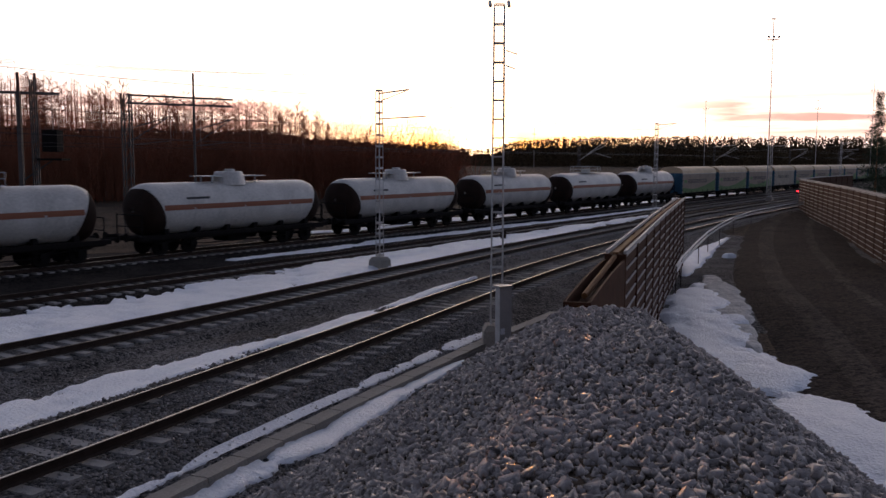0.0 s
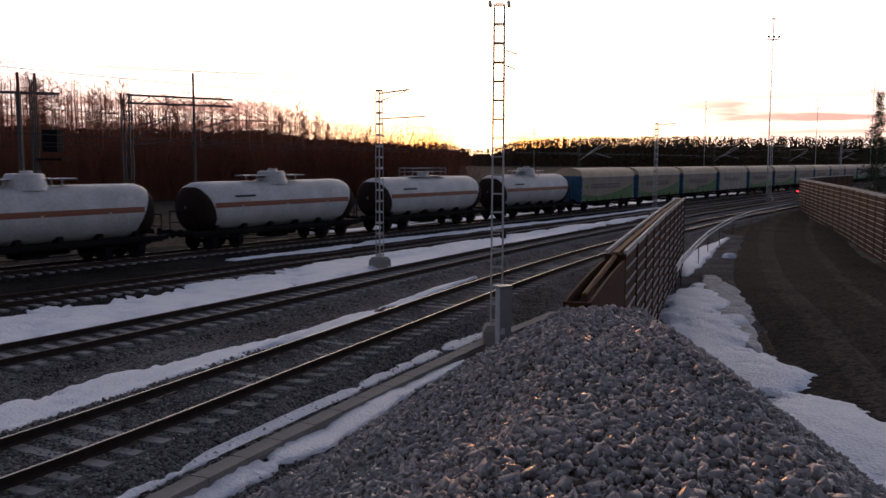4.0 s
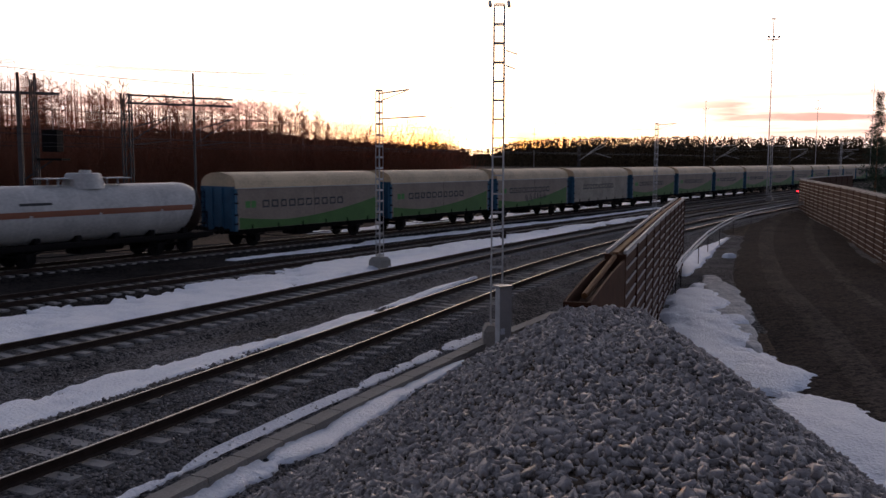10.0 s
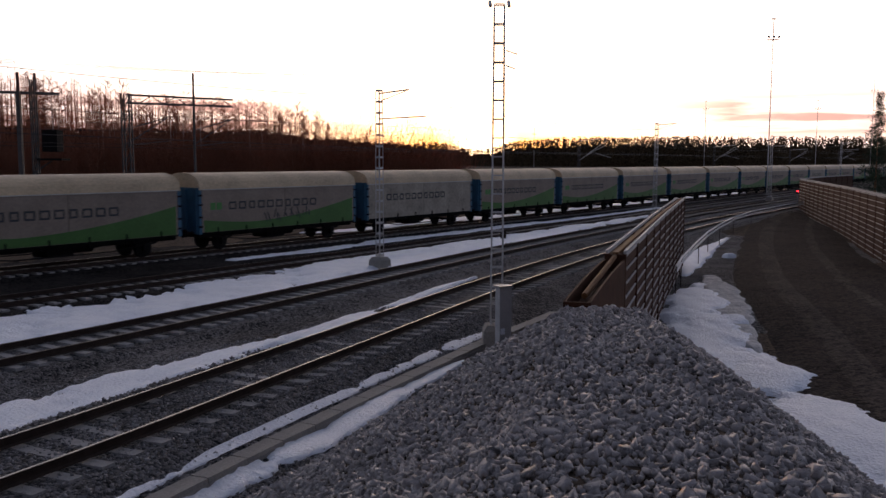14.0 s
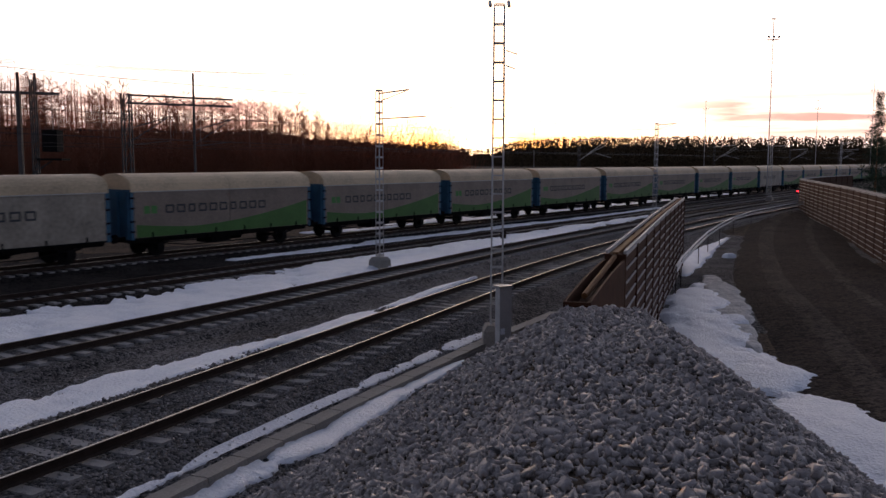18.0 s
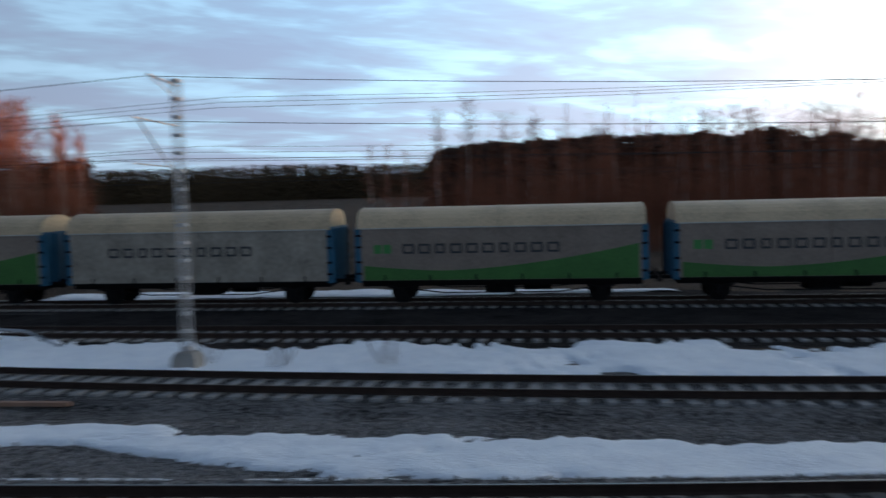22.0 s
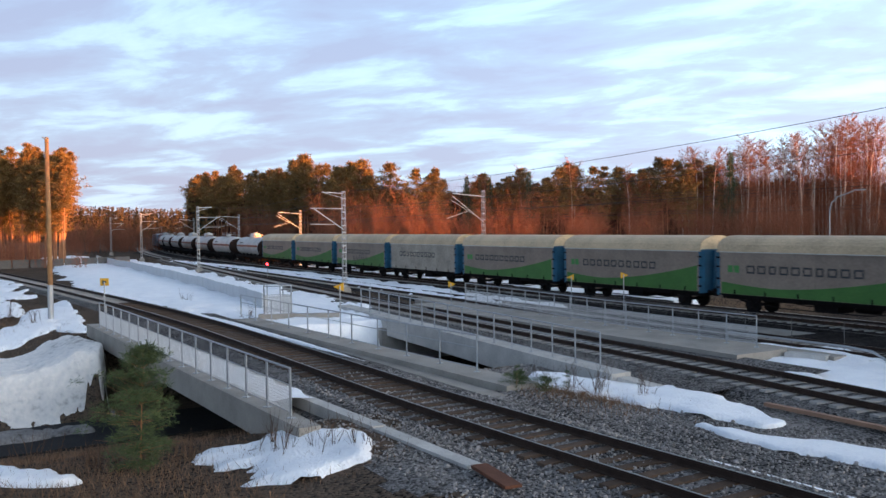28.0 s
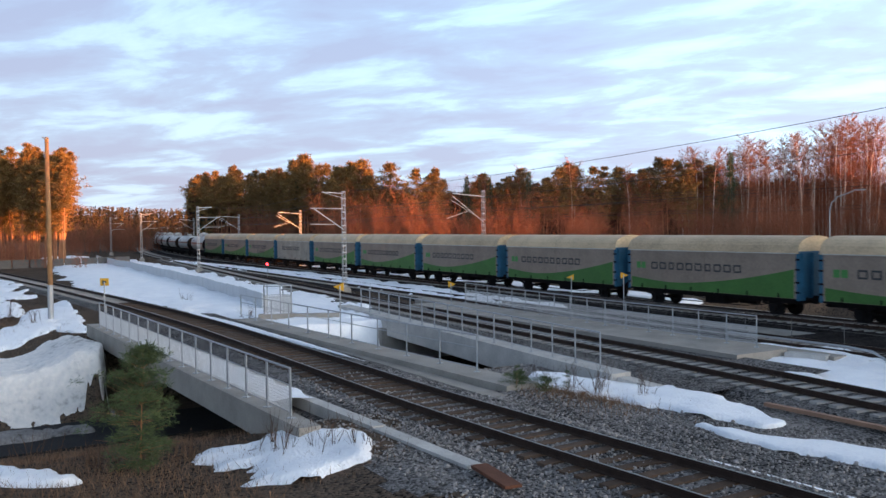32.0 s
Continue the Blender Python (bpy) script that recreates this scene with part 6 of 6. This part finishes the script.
# bridge side
snow([(-150, 17.5), (-110, 17.3), (-80, 17.0), (-60, 17.6), (-50, 18.4), (-43.8, 18.8)], [7, 11, 12.5, 11.0, 8.0, 3.6], 0.32, 73, "broad field of old snow between two tracks", rag=0.7, step=0.5)
snow([(-150, 24.2), (-110, 23.2), (-80, 21.4), (-58, 20.6), (-48, 20.8)], [5.0, 5.6, 5.2, 4.0, 2.0], 0.30, 74, "snow slope below a track", step=0.5)
snow([(-135, 31.0), (-105, 32.6), (-80, 33.0), (-62, 32.2), (-50, 31.8), (-42.5, 32.6)], [2.0, 3.2, 4.0, 4.2, 3.2, 0.8], 0.25, 83, "strip of old snow between tracks", step=0.4)
snow([(-24.5, 29.2), (-22, 28.4), (-19, 26.4), (-15.5, 26.0), (-12, 26.2)], [1.2, 3.4, 4.4, 4.0, 3.6], 0.16, 93, "patch of old snow beside a bridge walkway")
snow([(-24.0, 17.2), (-21.5, 17.2), (-18.5, 18.0), (-15.0, 18.0), (-14.4, 18.0)], [0.6, 2.2, 2.3, 1.1, 0.2], 0.16, 103, "ragged patch of old snow between two tracks")
snow([(-15.8, 16.2), (-13.8, 16.4), (-11.6, 17.2), (-8, 17.4)], [0.2, 0.8, 1.3, 1.2], 0.13, 113, "thin strip of old snow between two tracks")
snow([(-50, 12.2), (-46, 12.35), (-36.3, 12.6), (-27.7, 13.2), (-21.2, 13.7)], [0.9, 0.8, 0.6, 0.55, 0.2], 0.08, 123, "thin strip of snow along a walkway")
snow([(-20.6, 5.6), (-18.7, 6.1), (-17.0, 6.7), (-15.8, 7.2)], [2.6, 3.0, 2.4, 0.3], 0.20, 133, "patch of old granular snow by a bridge end", rag=1.9)
snow([(-40.3, -9), (-40.6, -3), (-40.4, 2.0), (-40.9, 5.7)], [6.6, 6.8, 6.6, 6.4], 0.36, 143, "steep bank of dirty snow at the edge of the underpass", rag=0.75, across=61).data.materials[0] = SNOW_BANK
snow([(-62, 5.4), (-54, 4.6), (-49, 3.0), (-46, 0)], [1.6, 2.6, 2.2, 1.0], 0.18, 153, "patches of snow among dead grass", rag=1.5)
snow([(-60, 1.0), (-52, 0.0), (-47, -2.0)], [1.2, 2.6, 1.0], 0.18, 163, "patches of snow among dead grass", rag=1.5)
snow([(-26, -1.8), (-22.5, -0.6), (-20.2, 0.9), (-18.8, 2.3)], [1.6, 2.0, 1.4, 0.2], 0.16, 173, "ragged patch of snow on dark earth", rag=1.5)
snow([(-13.4, 5.0), (-12.4, 5.8), (-11.6, 6.4)], [0.5, 0.7, 0.2], 0.10, 183, "small patch of snow on gravel", rag=1.5)
snow([(-190, 20), (-170, 18.5), (-152, 17.0)], [6, 9, 6], 0.2, 193, "far snow field beside the curve", step=0.8)
# snow on the bridge deck behind the railing
dk = MB()
dk.strip([[sp(s, near_a(s) + 0.45, 0.03 + 0.02 * math.sin(s * 3)), sp(s, near_a(s) + 1.0, 0.09 + 0.03 * math.sin(s * 2.1)), sp(s, near_a(s) + 1.7 + 0.12 * math.sin(s * 2.9), -0.02)] for s in np.arange(-43, -21.4, 0.4)])
tagged(part("snow_patch", dk, SNOW, smooth=True), "thin snow on the bridge deck behind the railing", "snow", "melting snow patches", "stuff")
lump = thing("snow_lump", "small lump of snow beside the dirt road", "snow")
part("lump", MB().strip([[(math.cos(a) * r * (1 + .2 * math.sin(3 * a)), math.sin(a) * r * 0.8, z) for a in np.linspace(0, 6.28, 10)[:-1]] for r, z in ((0.36, -0.1), (0.34, 0.06), (0.2, 0.15), (0.02, 0.17))], True), SNOW, lump, smooth=True)
q = sp(46, 14.0)
lump.location = (q.x, q.y, gz(q.x, q.y) + 0.1)

# ---- crushed stone ----


def stones(name, pts, sizes, material, label, seed):
    """Many angular stones in one mesh."""
    r = np.random.RandomState(seed)
    base = np.array([(a, b, c) for c in (-1, 1) for b in (-1, 1) for a in (-1, 1)], float) * 0.72
    tri = np.array([(0, 2, 3), (0, 3, 1), (4, 5, 7), (4, 7, 6), (0, 1, 5), (0, 5, 4), (2, 6, 7), (2, 7, 3), (0, 4, 6), (0, 6, 2), (1, 3, 7), (1, 7, 5)])
    n = len(pts)
    v = base[None] * (1 + r.uniform(-0.75, 0.45, (n, 8, 3))) * r.uniform(0.5, 1.35, (n, 1, 3))
    q = r.normal(size=(n, 4))
    q /= np.linalg.norm(q, axis=1)[:, None]
    w, x, y, z = q.T
    R = np.stack([1-2*(y*y+z*z), 2*(x*y-w*z), 2*(x*z+w*y), 2*(x*y+w*z), 1-2*(x*x+z*z), 2*(y*z-w*x), 2*(x*z-w*y), 2*(y*z+w*x), 1-2*(x*x+y*y)], -1).reshape(n, 3, 3)
    v = np.einsum("nij,nkj->nki", R, v) * sizes[:, None, None] + pts[:, None, :]
    f = (tri[None] + (np.arange(n) * 8)[:, None, None]).reshape(-1, 3)
    me = bpy.data.meshes.new(name)
    me.vertices.add(n * 8)
    me.vertices.foreach_set("co", v.reshape(-1))
    me.loops.add(f.size)
    me.loops.foreach_set("vertex_index", f.ravel())
    me.polygons.add(len(f))
    me.polygons.foreach_set("loop_start", np.arange(0, f.size, 3))
    me.update(calc_edges=True)
    me.materials.append(material)
    return tagged(new(name, me), label, "gravel", kind="stuff")


nr = np.random.RandomState(2)
n = 105000
yy = 2.2 + 15.0 * nr.random_sample(n) ** 1.1
xx = nr.uniform(-7.0, 5.6, n) + 0.147 * yy
ok = (mound(xx, yy) > -0.5) & (np.hypot(xx, yy) > 2.4) & (np.abs(np.arctan2(xx, yy)) < 0.75)
xx, yy = xx[ok], yy[ok]
hs, hp = xx * U.x + yy * U.y, xx * N.x + yy * N.y
sz = np.clip(np.exp(nr.normal(-3.58, 0.34, len(xx))), 0.012, 0.052)
stones("stone_heap", np.stack([xx, yy, ground(hs, hp) + sz * nr.uniform(-0.3, 0.6, len(xx))], -1), sz, STONE, "heap of grey crushed stone beside the barrier", 4)
n = 34000
rr, aa = 0.5 + 8.0 * nr.random_sample(n) ** 0.8, nr.uniform(0, 6.2832, n)
xx, yy = rr * np.cos(aa), rr * np.sin(aa)
ok = (mound(xx, yy) > -0.5) & ~((yy > 2.2) & (np.hypot(xx, yy) > 2.4) & (np.abs(np.arctan2(xx, yy)) < 0.75))
xx, yy = xx[ok], yy[ok]
hs, hp = xx * U.x + yy * U.y, xx * N.x + yy * N.y
sz = np.clip(np.exp(nr.normal(-3.4, 0.3, len(xx))), 0.015, 0.06)
stones("stone_heap", np.stack([xx, yy, ground(hs, hp) + sz * nr.uniform(-0.3, 0.4, len(xx))], -1), sz, STONE, "top and back of the heap of grey crushed stone", 14)
n = 36000
ss = nr.uniform(-26, 22, n)
pp = nr.uniform(7.5, 18.5, n)
xx, yy = ss * U.x + pp * N.x, ss * U.y + pp * N.y
sz = np.exp(nr.normal(-3.65, 0.28, n))
near_line = np.abs(pp - TRACKS["a"][0](ss))
ok = (np.abs(near_line - 0.797) > 0.10)
stones("loose_ballast", np.stack([xx, yy, surface(ss, pp) + sz * 0.3], -1)[ok], sz[ok], LOOSE, "loose grey ballast stones round the track", 5)

# ---- small growth ----


def twig_bush(s, p, h, seed, label="small leafless bush with thin brown twigs"):
    r = random.Random(seed)
    q = sp(s, p)
    root = thing("bare_bush", label, "bush", Matrix.Translation((q.x, q.y, float(surface(s, p)))), "bare bushes")
    mb = MB()
    for _ in range(9):
        limb(mb, r, Vector((r.gauss(0, .16), r.gauss(0, .16), -0.05)), Vector((r.gauss(0, .3), r.gauss(0, .3), 1)).normalized(), h * r.uniform(0.5, 1.0), 0.008, 1, 0.2, 0.3, 2)
    part("growth", mb, BUSH_TWIG, root)["kind"] = "stuff"
    return root


for i, (s, p, h) in enumerate(((-20.8, 16.4, 1.0), (-20.2, 16.9, 1.1), (-19.4, 16.5, 1.0), (-21.6, 16.0, 0.8), (-18.8, 17.4, 0.9), (-18.0, 6.2, 1.0), (-17.4, 6.9, 0.9), (-19.0, 6.4, 0.8), (-16.8, 7.6, 0.8),
                               (-20.0, 2.6, 0.7), (-21.5, 1.6, 0.8), (-52, 4.0, 1.5), (-55, 3.0, 1.4), (-50, 1.2, 1.2), (-10.5, 24.6, 1.3), (-8.0, 24.2, 1.1), (-5.0, 24.6, 1.2), (-19.5, 4.6, 0.6), (-47.5, 14.6, 0.9), (-60, 14.0, 0.8))):
    twig_bush(s, p, h, 300 + i)
young = pine(77, 3.0, crown=0.86, reach=0.36, tufts=0.062, full=46, tiers=13, per=6, fine=0.045)
tagged(young, "young bushy green pine beside the underpass", "tree", "young pines")
for c in young.children:
    if c.name.startswith("crown"):
        c.data.materials[0] = NEEDLE_Y
q = sp(-19.4, 3.5)
young.matrix_world = Matrix.Translation((q.x, q.y, gz(q.x, q.y)))
for i, (s, p, h) in enumerate(((-21.7, 15.1, 0.75), (-20.9, 15.5, 0.65), (-21.4, 14.8, 1.05), (-20.4, 15.9, 0.95))):
    b = pine(80 + i, h, crown=0.95, reach=0.85 if h < 0.8 else 0.22, tufts=0.17 if h < 0.8 else 0.08, full=44 if h < 0.8 else 16, tiers=6, fine=0.04)
    tagged(b, "tiny green pine beside the track", "tree", "young pines")
    for c in b.children:
        if c.name.startswith("crown"):
            c.data.materials[0] = NEEDLE_Y
    q = sp(s, p)
    b.matrix_world = Matrix.Translation((q.x, q.y, gz(q.x, q.y)))
gm = MB()
r = random.Random(8)
spots = []
for _ in range(16000):
    k = r.random()
    spots.append((r.uniform(-26, -15.5), r.gauss(2.6, 2.4)) if k < 0.62 else ((r.gauss(-52, 5), r.gauss(2.5, 2.2)) if k < 0.88 else (r.gauss(-19.5, 1.2), r.gauss(15.9, 0.7))))
spots = np.array(spots)
for (s, p), z in zip(spots, surface(spots[:, 0], spots[:, 1])):
    q = sp(s, p, float(z))
    d = Vector((r.gauss(0, .5), r.gauss(0, .5), 1)).normalized() * r.uniform(0.06, 0.32)
    e = Vector((r.gauss(0, 1), r.gauss(0, 1), 0)).normalized() * 0.008
    gm.add([q - e, q + e, q + d], [(0, 1, 2)])
tagged(part("dead_grass", gm, GRASS), "tufts of dead straw-coloured grass", "grass", kind="stuff")

# panel fence above the snow slope, with a cage at its end
pf = thing("panel_fence", "low fence of pale grey panels along a snow slope", "fence", kind="structure")
fx = spline([(-150, 20.9), (-89.5, 19.4), (-66, 18.1), (-50.0, 16.6)])
for s in np.arange(-150, -53, 2.4):
    a, b = sp(s, float(fx(s)), 0), sp(s + 2.34, float(fx(s + 2.34)), 0)
    z = float(ground(s, float(fx(s))))
    part("panel", MB().beam(a + Vector((0, 0, z + 0.62)), b + Vector((0, 0, z + 0.62)), 0.06, 1.0), PANEL, pf)
    part("post", MB().box(a + Vector((0, 0, z + 0.6)), (0.08, 0.08, 1.08)), PANEL, pf)
tagged(railing("fence_cage", [sp(-45.7, 14.9, -0.35), sp(-47.2, 15.4, -0.35), sp(-46.7, 16.8, -0.35), sp(-45.2, 16.3, -0.35), sp(-45.7, 14.9, -0.35)], 1.75, "", spacing=0.9, mesh=True), "galvanised mesh cage with a gate at the end of a walkway", "fence")
cap = thing("retaining_kerb", "grey concrete kerb on top of a snow slope between bridges", "kerb", kind="structure")
part("kerb", MB().beam(sp(-46.0, 14.7, -0.32), sp(-44.0, 18.6, -0.32), 0.45, 0.35), CONCRETE, cap)
railing("bridge_railing", [sp(-44, 29.6, -0.35), sp(-30, 29.3, -0.35), sp(-18.2, 29.2, -0.35)], 1.1, "thin dark steel railing beside the main line", spacing=2.3, thin=0.6, metal=DARK_STEEL)
hp_ = thing("handrail_pipe", "bent galvanised pipe along a low concrete wall", "pipe")
part("pipe", MB().path([sp(-25, 28.0, 0.0), sp(-19.6, 28.05, 0.0), sp(-18.6, 28.0, -0.05), sp(-16.6, 27.2, -0.55)], 0.045, 8), GALV, hp_)
wg = thing("wing_wall", "low pale concrete wing wall at the end of a walkway", "wall", kind="structure")
part("wall", MB().beam(sp(-21.4, 27.05, -0.55), sp(-20.0, 27.5, -0.55), 0.5, 0.5), CONCRETE_PALE, wg)
part("wall", MB().beam(sp(-20.9, 18.5, -0.55), sp(-18.9, 19.1, -0.80), 0.5, 0.5), CONCRETE_PALE, wg)
# faded red spray paint on the edge beam
spray = thing("spray_marks", "faded red sprayed bars on a concrete beam", "graffiti")
for s0_ in (-43.6, -23.6):
    for k in range(5):
        a = s0_ + k * 0.32
        q0, q1 = sp(a, near_b(a) - 0.306, -0.95 + 0.05 * (k % 2)), sp(a + 0.22, near_b(a + 0.22) - 0.306, -0.95 + 0.05 * (k % 2))
        part("bar", MB().beam(q0, q1, 0.008, 0.34 - 0.07 * (k % 3)), SPRAY, spray)
lf = thing("plank_fence", "long dark grey plank fence below the pines", "fence", kind="structure")
for k in range(34):
    x, y = polar(118.5 + k * 0.95, 150 - k * 0.6)
    x2, y2 = polar(118.5 + (k + 0.93) * 0.95, 150 - (k + 0.93) * 0.6)
    if k > 16:
        part("panel", MB().beam(Vector((x, y, 0.0)), Vector((x2, y2, 0.0)), 0.06, 1.2), DARK_STEEL, lf)
rp = sp(-14.0, 19.5)
pl = thing("timber_baulk", "long pale brown timber lying beside the track", "timber", pose(rp.x, rp.y, gz(rp.x, rp.y) + 0.1, 0, 0, HEAD + 1))
part("beam", MB().box((0, 0, 0), (4.2, 0.16, 0.10)), BAULK, pl)
q = sp(-13.3, 8.7)
dp_ = thing("drain_cover", "rusty brown steel cover lying at the end of a kerb", "cover", pose(q.x, q.y, gz(q.x, q.y) + 0.12, 0, 0, HEAD - 8))
part("plate", MB().box((0, 0, 0), (1.5, 0.34, 0.06)), RED_STEEL, dp_)

# grey melting edge along the path, and more patches left of the bridge
dirty = snow([(-35.4, -12), (-35.2, -4), (-35.1, 2), (-35.2, 4.6)], [1.6, 1.5, 1.6, 1.2], 0.28, 203, "dirty grey melting snow along a path", rag=0.8)
dirty.data.materials[0] = SNOW_DIRTY
snow([(-66, 6.6), (-58, 6.2), (-50, 5.6), (-46.5, 5.6)], [0.8, 1.3, 1.5, 0.8], 0.14, 213, "patches of snow among dead grass", rag=1.6)
snow([(-125, -5.0), (-104, 0.6), (-88, 2.8), (-74, 4.6)], [6, 5, 4.5, 2.0], 0.16, 273, "broad patches of snow beside the curve", rag=1.5, step=0.3)
snow([(38.4, 12.6), (35.2, 11.2), (32.1, 9.9), (29.4, 8.8), (26.9, 7.8), (24, 6.4)], [0.5, 1.1, 1.3, 1.2, 0.9, 0.3], 0.12, 283, "grey granular melting snow at the edge of a dirt road", rag=1.0).data.materials[0] = GRANULAR
snow([(-75, 2.5), (-66, 3.0), (-58, 3.2)], [2.0, 2.2, 1.2], 0.16, 223, "patches of snow among dead grass", rag=1.6)
snow([(-13.0, 13.6), (-8, 14.2), (-3, 14.3)], [0.5, 0.5, 0.4], 0.05, 233, "thin remains of snow by the track", rag=2.0)
snow([(-42.0, 13.9), (-42.1, 16.0), (-42.3, 18.6), (-42.4, 20.5)], [7.0, 7.4, 7.4, 6.0], 0.30, 263, "steep snow slope between two bridges", rag=0.7, across=61)
snow([(-36, 15.0), (-30, 15.6), (-25, 16.2)], [0.6, 0.8, 0.6], 0.08, 243, "thin remains of snow by a bridge", rag=1.6)


def motions():
    for ob, back in TRAIN:
        walk(ob, [(float(t), on_line(float(S0(t)) + back)) for t in np.arange(0, 32.01, 1.0)])


motions()
